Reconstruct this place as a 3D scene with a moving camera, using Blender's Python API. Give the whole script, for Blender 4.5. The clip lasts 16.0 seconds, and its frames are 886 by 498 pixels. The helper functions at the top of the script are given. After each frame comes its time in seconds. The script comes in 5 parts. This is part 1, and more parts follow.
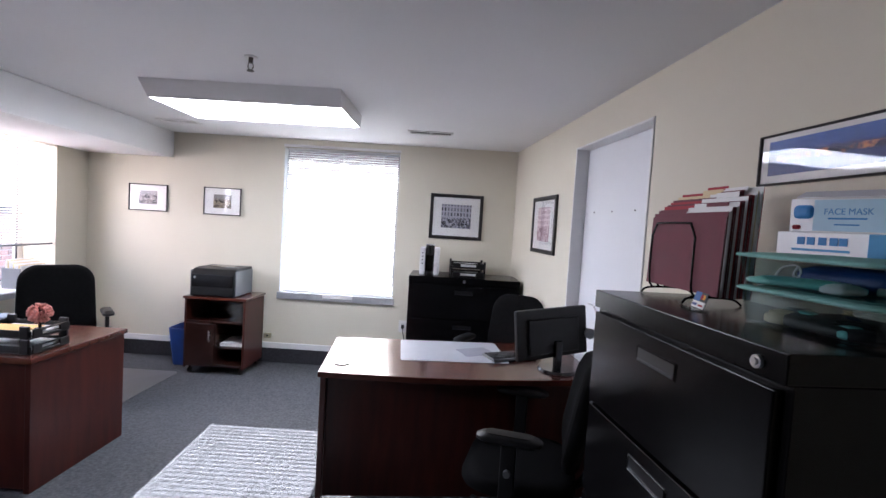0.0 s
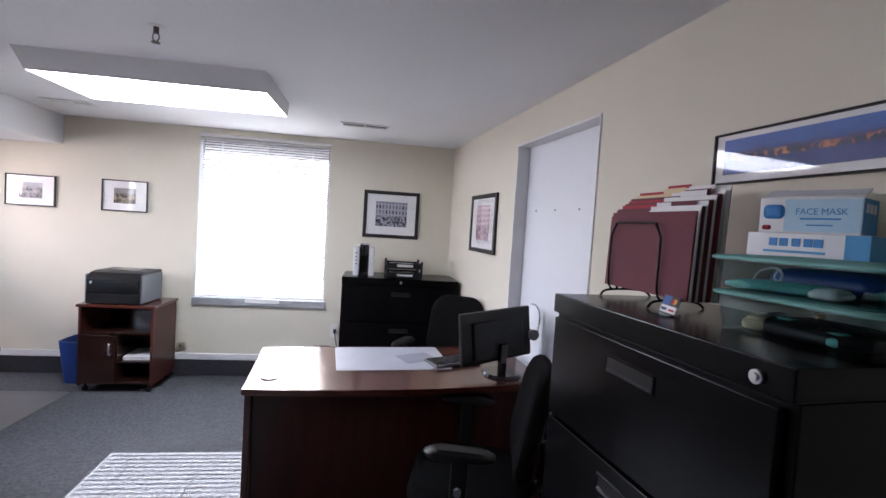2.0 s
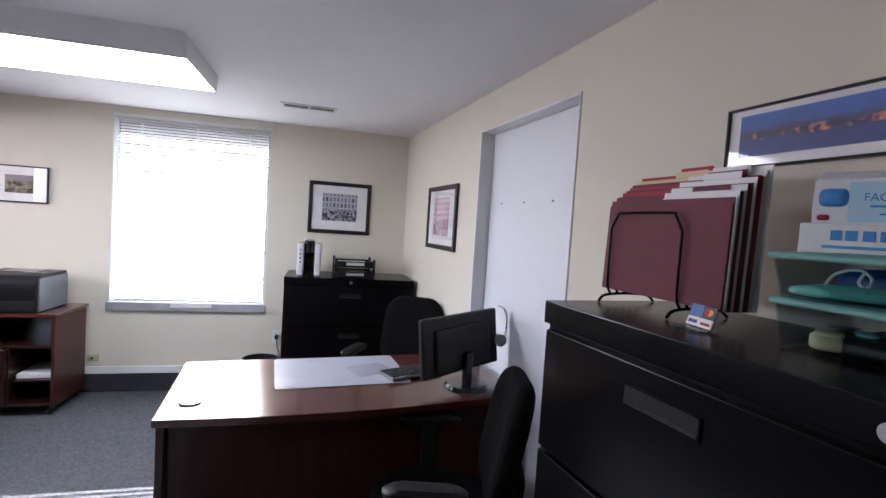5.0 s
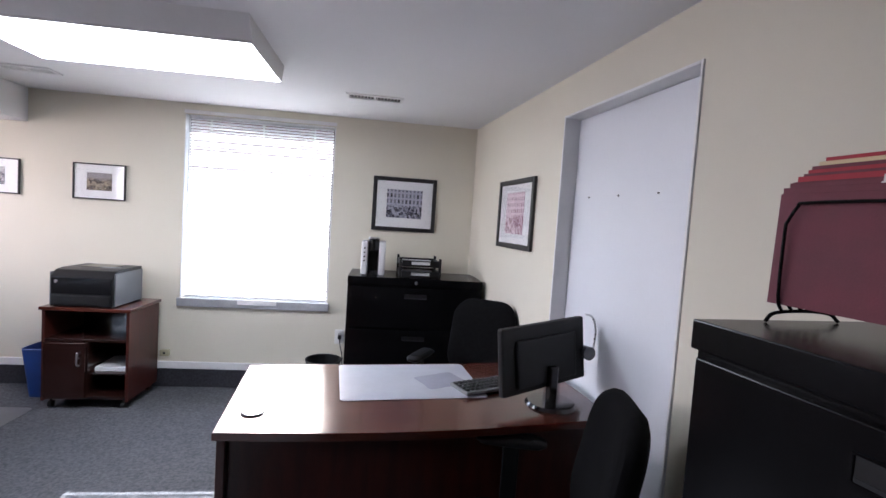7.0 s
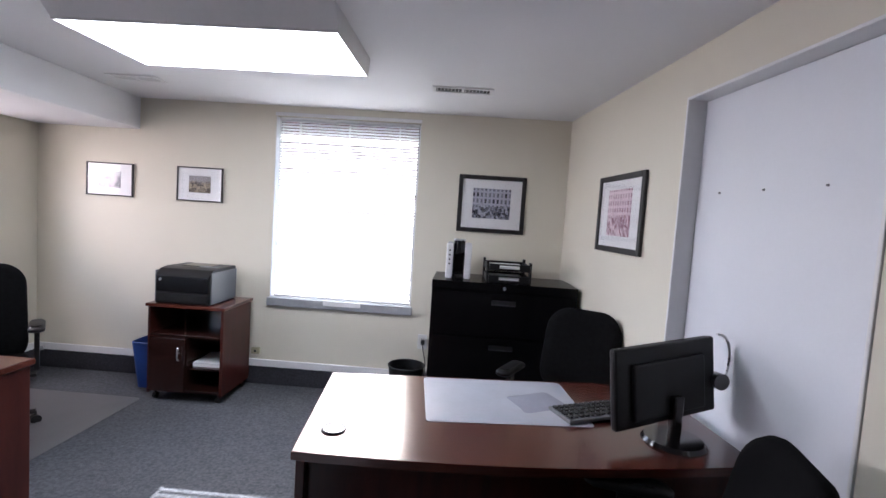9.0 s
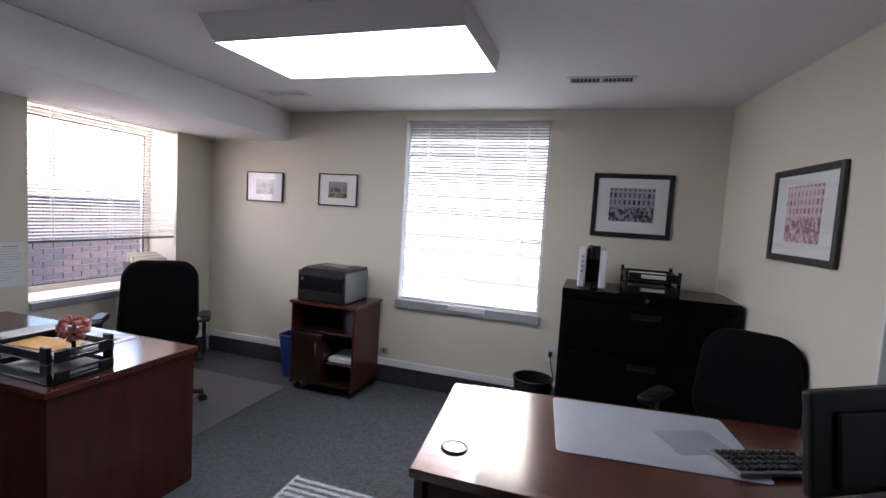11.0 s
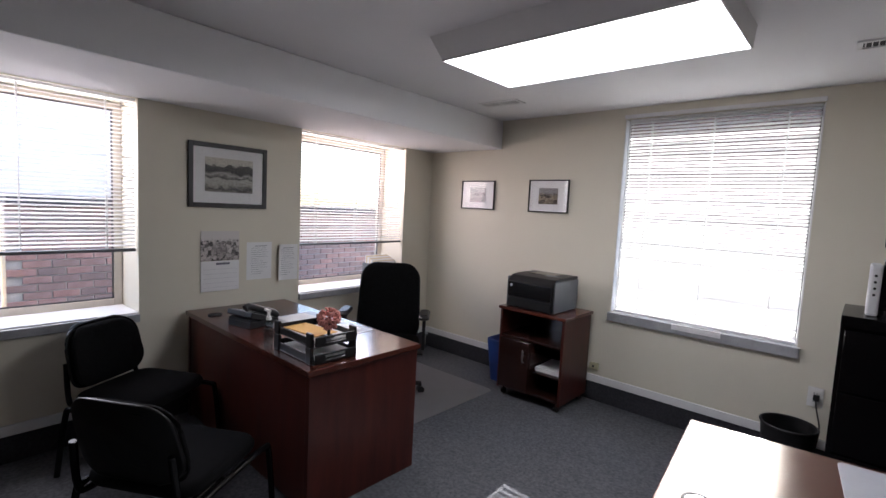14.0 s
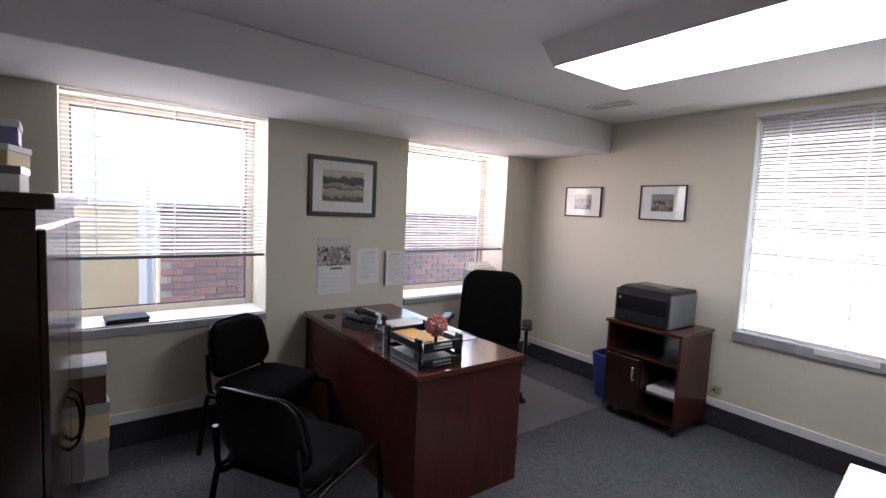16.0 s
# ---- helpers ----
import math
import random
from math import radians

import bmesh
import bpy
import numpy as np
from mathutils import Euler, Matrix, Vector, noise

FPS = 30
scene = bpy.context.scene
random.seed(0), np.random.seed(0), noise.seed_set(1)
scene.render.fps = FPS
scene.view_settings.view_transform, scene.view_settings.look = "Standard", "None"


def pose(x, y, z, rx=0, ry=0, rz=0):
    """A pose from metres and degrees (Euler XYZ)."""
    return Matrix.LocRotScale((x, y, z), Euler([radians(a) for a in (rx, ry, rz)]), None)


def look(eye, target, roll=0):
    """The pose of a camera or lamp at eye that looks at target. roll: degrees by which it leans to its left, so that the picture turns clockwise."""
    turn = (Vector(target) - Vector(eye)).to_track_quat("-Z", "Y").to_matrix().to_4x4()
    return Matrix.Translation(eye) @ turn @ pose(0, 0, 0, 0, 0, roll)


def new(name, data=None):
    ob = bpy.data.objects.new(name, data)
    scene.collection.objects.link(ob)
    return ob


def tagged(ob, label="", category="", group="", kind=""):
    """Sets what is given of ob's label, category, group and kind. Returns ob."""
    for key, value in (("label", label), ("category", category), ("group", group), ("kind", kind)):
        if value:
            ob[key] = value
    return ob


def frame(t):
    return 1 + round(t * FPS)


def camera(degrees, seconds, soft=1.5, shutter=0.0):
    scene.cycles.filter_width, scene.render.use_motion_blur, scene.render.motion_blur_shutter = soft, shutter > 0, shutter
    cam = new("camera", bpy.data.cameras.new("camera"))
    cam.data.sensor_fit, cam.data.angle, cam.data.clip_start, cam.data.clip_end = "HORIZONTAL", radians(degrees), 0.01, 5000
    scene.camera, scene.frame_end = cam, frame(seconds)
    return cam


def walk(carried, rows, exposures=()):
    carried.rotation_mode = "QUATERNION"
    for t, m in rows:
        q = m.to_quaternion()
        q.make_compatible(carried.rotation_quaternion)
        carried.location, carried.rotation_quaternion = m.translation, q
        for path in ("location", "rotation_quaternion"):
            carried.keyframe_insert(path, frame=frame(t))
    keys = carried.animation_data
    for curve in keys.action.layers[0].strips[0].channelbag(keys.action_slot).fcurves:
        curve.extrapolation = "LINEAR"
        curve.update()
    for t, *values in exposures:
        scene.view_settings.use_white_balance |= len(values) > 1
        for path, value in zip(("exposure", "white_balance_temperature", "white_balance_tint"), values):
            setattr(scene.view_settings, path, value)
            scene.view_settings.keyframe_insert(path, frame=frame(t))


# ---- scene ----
cam = camera(87.1, 16.0)
PATH = [
    (0, (0.889, 0.747, 1.496), (0.868, 2.745, 1.395), 3.5),
    (0.5, (0.89, 0.787, 1.497), (0.926, 2.784, 1.397), 3.6),
    (1, (0.879, 0.828, 1.5), (0.99, 2.822, 1.4), 3.6),
    (1.5, (0.86, 0.869, 1.495), (1.051, 2.857, 1.403), 3.8),
    (2, (0.835, 0.909, 1.496), (1.116, 2.887, 1.405), 3.6),
    (2.5, (0.825, 0.953, 1.494), (1.192, 2.917, 1.407), 3.7),
    (3, (0.819, 0.998, 1.489), (1.259, 2.947, 1.407), 3.7),
    (5.5, (0.847, 1.271, 1.477), (1.339, 3.207, 1.382), 3.7),
    (6, (0.823, 1.338, 1.46), (1.251, 3.29, 1.366), 3.8),
    (6.5, (0.811, 1.396, 1.463), (1.15, 3.364, 1.357), 3.8),
    (7, (0.799, 1.454, 1.468), (1.055, 3.434, 1.352), 3.8),
    (7.5, (0.786, 1.506, 1.467), (0.966, 3.494, 1.345), 3.7),
    (8, (0.776, 1.56, 1.465), (0.877, 3.553, 1.339), 3.7),
    (8.5, (0.764, 1.618, 1.463), (0.782, 3.613, 1.333), 3.7),
    (11, (0.725, 1.815, 1.457), (0.116, 3.713, 1.305), 3.5),
    (11.5, (0.71, 1.828, 1.454), (-0.035, 3.678, 1.299), 3.3),
    (12, (0.692, 1.84, 1.449), (-0.181, 3.633, 1.291), 3.3),
    (12.5, (0.671, 1.842, 1.448), (-0.321, 3.571, 1.287), 3.2),
    (13, (0.662, 1.844, 1.449), (-0.449, 3.499, 1.284), 3.1),
    (13.5, (0.644, 1.847, 1.454), (-0.585, 3.415, 1.283), 3.1),
    (14, (0.624, 1.854, 1.459), (-0.713, 3.331, 1.284), 2.9),
    (14.5, (0.616, 1.844, 1.464), (-0.809, 3.237, 1.289), 2.9),
    (15, (0.603, 1.823, 1.47), (-0.89, 3.143, 1.295), 2.8),
    (15.5, (0.584, 1.822, 1.467), (-0.972, 3.067, 1.295), 2.8),
    (16, (0.574, 1.816, 1.468), (-1.033, 2.995, 1.3), 2.7),
]
walk(cam, [(t, look(eye, target, roll)) for t, eye, target, roll in PATH],
     [(0, 3.74, 5650, 14), (8.5, 3.62, 5650, 14), (11, 2.70, 5750, 14), (13, 2.66, 5950, 14), (16, 2.87, 6050, 14)])

# ---- light ----
SUN_EL, SUN_AZ = radians(26.8), radians(-2.7)
world = bpy.data.worlds.new("sky")
scene.world = world
world.use_nodes = True
wn = world.node_tree.nodes
sky = wn.new("ShaderNodeTexSky")
sky.sky_type, sky.sun_disc, sky.sun_elevation, sky.sun_rotation = "NISHITA", False, SUN_EL, SUN_AZ
sky.air_density, sky.dust_density = 1.0, 2.0
wn["Background"].inputs["Strength"].default_value = 0.13
world.node_tree.links.new(sky.outputs["Color"], wn["Background"].inputs["Color"])
sun = new("sun", bpy.data.lights.new("sun", "SUN"))
sun.data.energy, sun.data.angle, sun.data.color = 5.0, radians(0.4), (1.0, 0.95, 0.88)
sun.matrix_world = look((0, 30, 18), (0.0, 30 - 30 * math.cos(SUN_EL), 18 - 30 * math.sin(SUN_EL)))
sun.matrix_world = Matrix.Rotation(-SUN_AZ, 4, "Z") @ sun.matrix_world

for n_s, y_s in ((0, 4.27), (1, 2.15)):    # daylight entering the two west windows above the neighbour's roof
    a_l = new("window_daylight", bpy.data.lights.new("window_daylight", "AREA"))
    a_l.data.shape, a_l.data.size, a_l.data.size_y, a_l.data.energy, a_l.data.color = "RECTANGLE", 0.95, 0.5, (3.9, 3.6)[n_s], ((1.0, 0.80, 0.74), (1.0, 0.89, 0.88))[n_s]
    a_l.matrix_world = look((-3.02 + 0.0436 * (5.2 - y_s), y_s, 1.70), (0, y_s - 0.1, 1.2))

CEIL = 2.228
FLOOR = 0.07                            # carpet level
RW = pose(1.5, 5.2, 0, 0, 0, 6.5)      # frame of the east wall: its face is x = 0, the room lies at x < 0
LW = pose(-2.6, 5.2, 0, 0, 0, 2.5)     # frame of the west wall: the room lies at x > 0


# ---- materials ----
def mat(name, color, rough=0.6, metal=0.0, var=0.08, scale=8.0, bump=0.0, bump_scale=60.0, color2=None, stretch=(1, 1, 1), coat=0.0, sheen=0.0, spec=0.5):
    """A principled surface with colour variation at two scales and fine relief, in object metres."""
    m = bpy.data.materials.new(name)
    m.use_nodes = True
    nt = m.node_tree
    n, ln = nt.nodes, nt.links.new
    p = n["Principled BSDF"]
    p.inputs["Roughness"].default_value, p.inputs["Metallic"].default_value = rough, metal
    p.inputs["Coat Weight"].default_value, p.inputs["Coat Roughness"].default_value = coat, 0.12
    p.inputs["Sheen Weight"].default_value = sheen
    p.inputs["Specular IOR Level"].default_value = spec
    tc = n.new("ShaderNodeTexCoord")
    mp = n.new("ShaderNodeMapping")
    mp.inputs["Scale"].default_value = stretch
    ln(tc.outputs["Object"], mp.inputs["Vector"])
    a, b = n.new("ShaderNodeTexNoise"), n.new("ShaderNodeTexNoise")
    a.inputs["Scale"].default_value, a.inputs["Detail"].default_value = scale, 4
    b.inputs["Scale"].default_value, b.inputs["Detail"].default_value = bump_scale, 3
    ln(mp.outputs["Vector"], a.inputs["Vector"])
    ln(mp.outputs["Vector"], b.inputs["Vector"])
    add = n.new("ShaderNodeMath")
    add.operation = "MULTIPLY_ADD"
    add.inputs[1].default_value = 0.35
    ln(b.outputs["Fac"], add.inputs[0])
    ln(a.outputs["Fac"], add.inputs[2])
    ramp = n.new("ShaderNodeMapRange")
    ramp.inputs["From Min"].default_value, ramp.inputs["From Max"].default_value = 0.4, 0.95
    ln(add.outputs[0], ramp.inputs["Value"])
    mix = n.new("ShaderNodeMix")
    mix.data_type = "RGBA"
    lo = tuple(c * (1 - var) for c in color)
    hi = color2 or tuple(min(1, c * (1 + var)) for c in color)
    mix.inputs["A"].default_value, mix.inputs["B"].default_value = (*lo, 1), (*hi, 1)
    ln(ramp.outputs["Result"], mix.inputs["Factor"])
    ln(mix.outputs["Result"], p.inputs["Base Color"])
    rr = n.new("ShaderNodeMapRange")
    rr.inputs["To Min"].default_value, rr.inputs["To Max"].default_value = max(0.02, rough * 0.85), min(1, rough * 1.15)
    ln(a.outputs["Fac"], rr.inputs["Value"])
    ln(rr.outputs["Result"], p.inputs["Roughness"])
    if bump:
        bp = n.new("ShaderNodeBump")
        bp.inputs["Strength"].default_value, bp.inputs["Distance"].default_value = bump, 0.01
        ln(b.outputs["Fac"], bp.inputs["Height"])
        ln(bp.outputs["Normal"], p.inputs["Normal"])
    return m


def glassy(name, color=(1, 1, 1), rough=0.0, amount=0.9):
    """Thin clear sheet: mostly see-through, with a glossy share."""
    m = bpy.data.materials.new(name)
    m.use_nodes = True
    nt = m.node_tree
    n, ln = nt.nodes, nt.links.new
    n.remove(n["Principled BSDF"])
    t, g, mix = n.new("ShaderNodeBsdfTransparent"), n.new("ShaderNodeBsdfGlossy"), n.new("ShaderNodeMixShader")
    t.inputs["Color"].default_value = (*color, 1)
    g.inputs["Roughness"].default_value = rough
    f = n.new("ShaderNodeLayerWeight")
    f.inputs["Blend"].default_value = 0.5
    pw, sc = n.new("ShaderNodeMath"), n.new("ShaderNodeMath")
    pw.operation, sc.operation = "POWER", "MULTIPLY_ADD"
    pw.inputs[1].default_value, sc.inputs[1].default_value, sc.inputs[2].default_value = 5.0, 0.75, 0.025
    ln(f.outputs["Facing"], pw.inputs[0])
    ln(pw.outputs[0], sc.inputs[0])
    ln(sc.outputs[0], mix.inputs["Fac"])
    ln(t.outputs["BSDF"], mix.inputs[1])
    ln(g.outputs["BSDF"], mix.inputs[2])
    ln(mix.outputs["Shader"], n["Material Output"].inputs["Surface"])
    return m


def slat_mat(name, color, through_share):
    m = bpy.data.materials.new(name)
    m.use_nodes = True
    nt = m.node_tree
    n, ln = nt.nodes, nt.links.new
    p = n["Principled BSDF"]
    p.inputs["Base Color"].default_value, p.inputs["Roughness"].default_value = (*color, 1), 0.45
    t, mix = n.new("ShaderNodeBsdfTranslucent"), n.new("ShaderNodeMixShader")
    t.inputs["Color"].default_value = (*color, 1)
    mix.inputs["Fac"].default_value = through_share
    ln(p.outputs["BSDF"], mix.inputs[1])
    ln(t.outputs["BSDF"], mix.inputs[2])
    ln(mix.outputs["Shader"], n["Material Output"].inputs["Surface"])
    return m


def glow(name, color, strength):
    m = bpy.data.materials.new(name)
    m.use_nodes = True
    p = m.node_tree.nodes["Principled BSDF"]
    p.inputs["Base Color"].default_value = (*color, 1)
    p.inputs["Emission Color"].default_value, p.inputs["Emission Strength"].default_value = (*color, 1), strength
    return m


WALL = mat("cream_wall_paint", (0.66, 0.625, 0.522), 0.85, var=0.03, scale=1.5, bump=0.04, bump_scale=180)
CEILING = mat("white_ceiling_paint", (0.76, 0.76, 0.775), 0.9, var=0.03, scale=1.2, bump=0.05, bump_scale=140)
CARPET = mat("grey_blue_carpet", (0.090, 0.093, 0.102), 0.98, var=0.42, scale=62, bump=0.7, bump_scale=240, spec=0.1)
CARPET_BASE = mat("dark_carpet_skirting", (0.045, 0.045, 0.052), 0.98, var=0.3, scale=60, bump=0.5, bump_scale=240, spec=0.1)
WHITE_TRIM = mat("white_trim_paint", (0.72, 0.72, 0.72), 0.45, var=0.04, scale=6, bump=0.02)
DOOR_WHITE = mat("white_door_paint", (0.70, 0.72, 0.76), 0.5, var=0.03, scale=2.5, bump=0.02, bump_scale=90)
GREY_SILL = mat("grey_marble_sill", (0.33, 0.335, 0.35), 0.35, var=0.2, scale=9, bump=0.02)
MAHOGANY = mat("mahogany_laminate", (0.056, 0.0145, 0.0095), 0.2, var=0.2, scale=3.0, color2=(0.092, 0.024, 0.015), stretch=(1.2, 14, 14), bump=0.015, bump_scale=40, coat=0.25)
# same laminate, grain upright; darker colour stands in for shade on upright panels
MAHOGANY_V_SHADED = mat("mahogany_laminate_upright_shaded", (0.038, 0.0085, 0.0065), 0.34, var=0.25, scale=3.0, color2=(0.070, 0.015, 0.010), stretch=(7, 7, 0.9), bump=0.015, bump_scale=40, coat=0.06, spec=0.35)
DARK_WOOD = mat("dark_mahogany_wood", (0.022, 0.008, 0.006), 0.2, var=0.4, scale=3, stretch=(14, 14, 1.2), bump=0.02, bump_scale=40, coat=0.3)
BLACK_METAL = mat("black_enamelled_steel", (0.0035, 0.0035, 0.004), 0.23, var=0.2, scale=5, bump=0.012, bump_scale=260, spec=0.17)
BLACK_PLASTIC = mat("black_plastic", (0.009, 0.009, 0.0095), 0.42, var=0.2, scale=12, bump=0.03, bump_scale=300, spec=0.3)
GLOSS_BLACK = mat("glossy_black_plastic", (0.009, 0.009, 0.010), 0.15, var=0.2, scale=6)
FABRIC = mat("black_woven_fabric", (0.0065, 0.0065, 0.007), 0.95, var=0.35, scale=40, bump=0.5, bump_scale=420, sheen=0.0, spec=0.06)
GREY_PLASTIC = mat("grey_plastic", (0.16, 0.165, 0.17), 0.4, var=0.1, scale=10, bump=0.02, bump_scale=260)
SILVER = mat("brushed_silver", (0.55, 0.55, 0.56), 0.28, 1.0, var=0.1, scale=30)
PAPER = mat("white_paper", (0.76, 0.76, 0.76), 0.85, var=0.03, scale=14)
MANILA = mat("manila_card", (0.66, 0.54, 0.33), 0.85, var=0.06, scale=14)
MAROON = mat("maroon_card_folder", (0.135, 0.030, 0.045), 0.75, var=0.15, scale=18, bump=0.06, bump_scale=240)
RED_CARD = mat("red_card_folder", (0.34, 0.025, 0.04), 0.75, var=0.12, scale=18)
BLUE_PLASTIC = mat("blue_plastic", (0.012, 0.045, 0.20), 0.45, var=0.15, scale=8, bump=0.03)
TEAL = mat("teal_plastic_lid", (0.16, 0.46, 0.42), 0.35, var=0.1, scale=10)
SEAL = mat("dark_grey_rubber", (0.06, 0.055, 0.055), 0.7, var=0.1)
CLEAR = glassy("clear_plastic", (0.80, 0.85, 0.87), 0.08)
PANE = glassy("window_glass", (0.97, 0.98, 0.98))
PIC_GLASS = glassy("picture_glass", (1, 1, 1), 0.01)
SLAT = slat_mat("white_blind_slat", (0.84, 0.84, 0.83), 0.40)
ALU = mat("pale_window_frame_paint", (0.62, 0.57, 0.50), 0.45, var=0.1, scale=8)
LIGHT_PANEL = glow("lit_acrylic_diffuser", (1.0, 0.985, 0.96), 1.5)
CHAIR_MAT = mat("smoky_vinyl_chair_mat", (0.095, 0.092, 0.10), 0.3, var=0.1, scale=6, bump=0.05, bump_scale=120)
DESK_MAT = mat("frosted_vinyl_desk_mat", (0.40, 0.415, 0.46), 0.3, var=0.08, scale=7, bump=0.02)
CHINA = mat("outlet_plastic", (0.72, 0.72, 0.70), 0.4, var=0.03)
BRICK = mat("red_brick", (0.48, 0.29, 0.265), 0.9, var=0.3, scale=5, color2=(0.56, 0.40, 0.37), bump=0.4, bump_scale=60)
def vary(m, by, island=False):
    """Shift a material's colour from piece to piece."""
    n, ln = m.node_tree.nodes, m.node_tree.links.new
    p = n["Principled BSDF"]
    src = p.inputs["Base Color"].links[0].from_socket
    h = n.new("ShaderNodeHueSaturation")
    r = n.new("ShaderNodeNewGeometry") if island else n.new("ShaderNodeObjectInfo")
    mr = n.new("ShaderNodeMapRange")
    mr.inputs["To Min"].default_value, mr.inputs["To Max"].default_value = 1 - by, 1 + by
    ln(r.outputs["Random Per Island" if island else "Random"], mr.inputs["Value"])
    ln(mr.outputs["Result"], h.inputs["Value"])
    ln(mr.outputs["Result"], h.inputs["Saturation"])
    ln(src, h.inputs["Color"])
    ln(h.outputs["Color"], p.inputs["Base Color"])


vary(BRICK, 0.22)
BRICK_FAR = mat("red_brick_courses", (0.50, 0.33, 0.31), 0.9, var=0.3, scale=5, color2=(0.56, 0.42, 0.40), bump=0.4, bump_scale=60)
vary(BRICK_FAR, 0.22, True)
MORTAR = mat("pale_mortar", (0.58, 0.54, 0.51), 0.95, var=0.15, scale=12, bump=0.3, bump_scale=90)


# ---- mesh helpers ----
def box(bm, x0, x1, y0, y1, z0, z1, bevel=0.0, seg=2, m=None):
    r = bmesh.ops.create_cube(bm, size=1, matrix=Matrix.Translation(((x0 + x1) / 2, (y0 + y1) / 2, (z0 + z1) / 2)) @ Matrix.Diagonal((abs(x1 - x0), abs(y1 - y0), abs(z1 - z0), 1)))
    vs = r["verts"]
    if m is not None:
        bmesh.ops.transform(bm, matrix=m, verts=vs)
    if bevel:
        es = list({e for v in vs for e in v.link_edges})
        bmesh.ops.bevel(bm, geom=es, offset=bevel, segments=seg, affect="EDGES", profile=0.5)
    return bm


def boxes(*args, bevel=0.0, seg=2):
    bm = bmesh.new()
    for a in args:
        box(bm, *a, bevel=bevel, seg=seg)
    return bm


def rod(bm, p0, p1, r0, r1=None, seg=14):
    p0, p1 = Vector(p0), Vector(p1)
    d = p1 - p0
    m = Matrix.Translation((p0 + p1) / 2) @ d.to_track_quat("Z", "Y").to_matrix().to_4x4()
    bmesh.ops.create_cone(bm, cap_ends=True, segments=seg, radius1=r0, radius2=r0 if r1 is None else r1, depth=d.length, matrix=m)
    return bm


def tube(bm, pts, r, seg=10):
    """A bent round tube along the points."""
    pts = [Vector(p) for p in pts]
    rings = []
    up = Vector((0.13, 0.21, 1)).normalized()
    for i, p in enumerate(pts):
        d = (pts[min(i + 1, len(pts) - 1)] - pts[max(i - 1, 0)]).normalized()
        a = d.cross(up)
        if a.length < 0.05:
            a = d.cross(Vector((1, 0.1, 0)))
        a.normalize()
        b = d.cross(a)
        rings.append([bm.verts.new(p + r * (math.cos(k * math.tau / seg) * a + math.sin(k * math.tau / seg) * b)) for k in range(seg)])
    for s, e in zip(rings, rings[1:]):
        for k in range(seg):
            bm.faces.new((s[k], s[(k + 1) % seg], e[(k + 1) % seg], e[k]))
    bm.faces.new(rings[0][::-1])
    bm.faces.new(rings[-1])
    return bm


def arc(pts, n=6):
    """Smooth points through a polyline (Catmull-Rom)."""
    p = [Vector(q) for q in pts]
    p = [2 * p[0] - p[1], *p, 2 * p[-1] - p[-2]]
    out = []
    for i in range(1, len(p) - 2):
        for k in range(n):
            t = k / n
            out.append(0.5 * (2 * p[i] + (p[i + 1] - p[i - 1]) * t + (2 * p[i - 1] - 5 * p[i] + 4 * p[i + 1] - p[i + 2]) * t * t + (3 * p[i] - p[i - 1] - 3 * p[i + 1] + p[i + 2]) * t ** 3))
    return [*out, p[-2]]


def pad(w, d, h, round_xy=0.08, bevel=0.02, curve=0.0, taper=1.0, n=10):
    """A cushion: rounded rectangle w x d, h thick, its top narrowed by taper, bowed by curve along its width."""
    bm = bmesh.new()
    out = []
    for cx, cy, a0 in ((w / 2 - round_xy, d / 2 - round_xy, 0), (-w / 2 + round_xy, d / 2 - round_xy, 90), (-w / 2 + round_xy, -d / 2 + round_xy, 180), (w / 2 - round_xy, -d / 2 + round_xy, 270)):
        for k in range(n):
            a = radians(a0 + 90 * k / (n - 1))
            out.append((cx + round_xy * math.cos(a), cy + round_xy * math.sin(a)))
    layers = ((-h / 2, 1 - 2 * bevel / min(w, d)), (-h / 2 + bevel * 0.4, 1 - 0.6 * bevel / min(w, d)), (-h / 2 + bevel, 1), (h / 2 - bevel, 1), (h / 2 - bevel * 0.4, 1 - 0.6 * bevel / min(w, d)), (h / 2, 1 - 2 * bevel / min(w, d)), (h / 2 + 0.004, 0.72), (h / 2 + 0.006, 0.4))
    rings = []
    for z, s in layers:
        ring = []
        for x, y in out:
            k = 1 + (taper - 1) * (y / d + 0.5)
            px, py = x * s * k, y * s
            ring.append(bm.verts.new((px, py, z + curve * (2 * px / w) ** 2)))
        rings.append(ring)
    m = len(out)
    for s, e in zip(rings, rings[1:]):
        for k in range(m):
            bm.faces.new((s[k], s[(k + 1) % m], e[(k + 1) % m], e[k]))
    bm.faces.new(rings[0][::-1])
    bm.faces.new(rings[-1])
    return bm


def part(name, bm, material, parent=None, label="", m=None, smooth=False):
    """Link a bmesh as one mesh object, under a thing or a part."""
    me = bpy.data.meshes.new(name)
    bmesh.ops.recalc_face_normals(bm, faces=bm.faces)
    bm.to_mesh(me)
    bm.free()
    if smooth:
        me.shade_smooth()
        me.set_sharp_from_angle(angle=radians(40))
    me.materials.append(material)
    ob = new(name, me)
    if parent is not None:
        ob.parent = parent
    if m is not None:
        ob.matrix_basis = m
    if label:
        tagged(ob, label)
    return ob


def thing(name, m, label, category, group="", kind=""):
    """An Empty at a thing's base, for its parts."""
    ob = new(name)
    ob.empty_display_size = 0.1
    ob.matrix_basis = m
    return tagged(ob, label, category, group, kind)


def struct(name, bm, material, label, category, m=None):
    return tagged(part(name, bm, material, None, "", m), label, category, "", "structure")


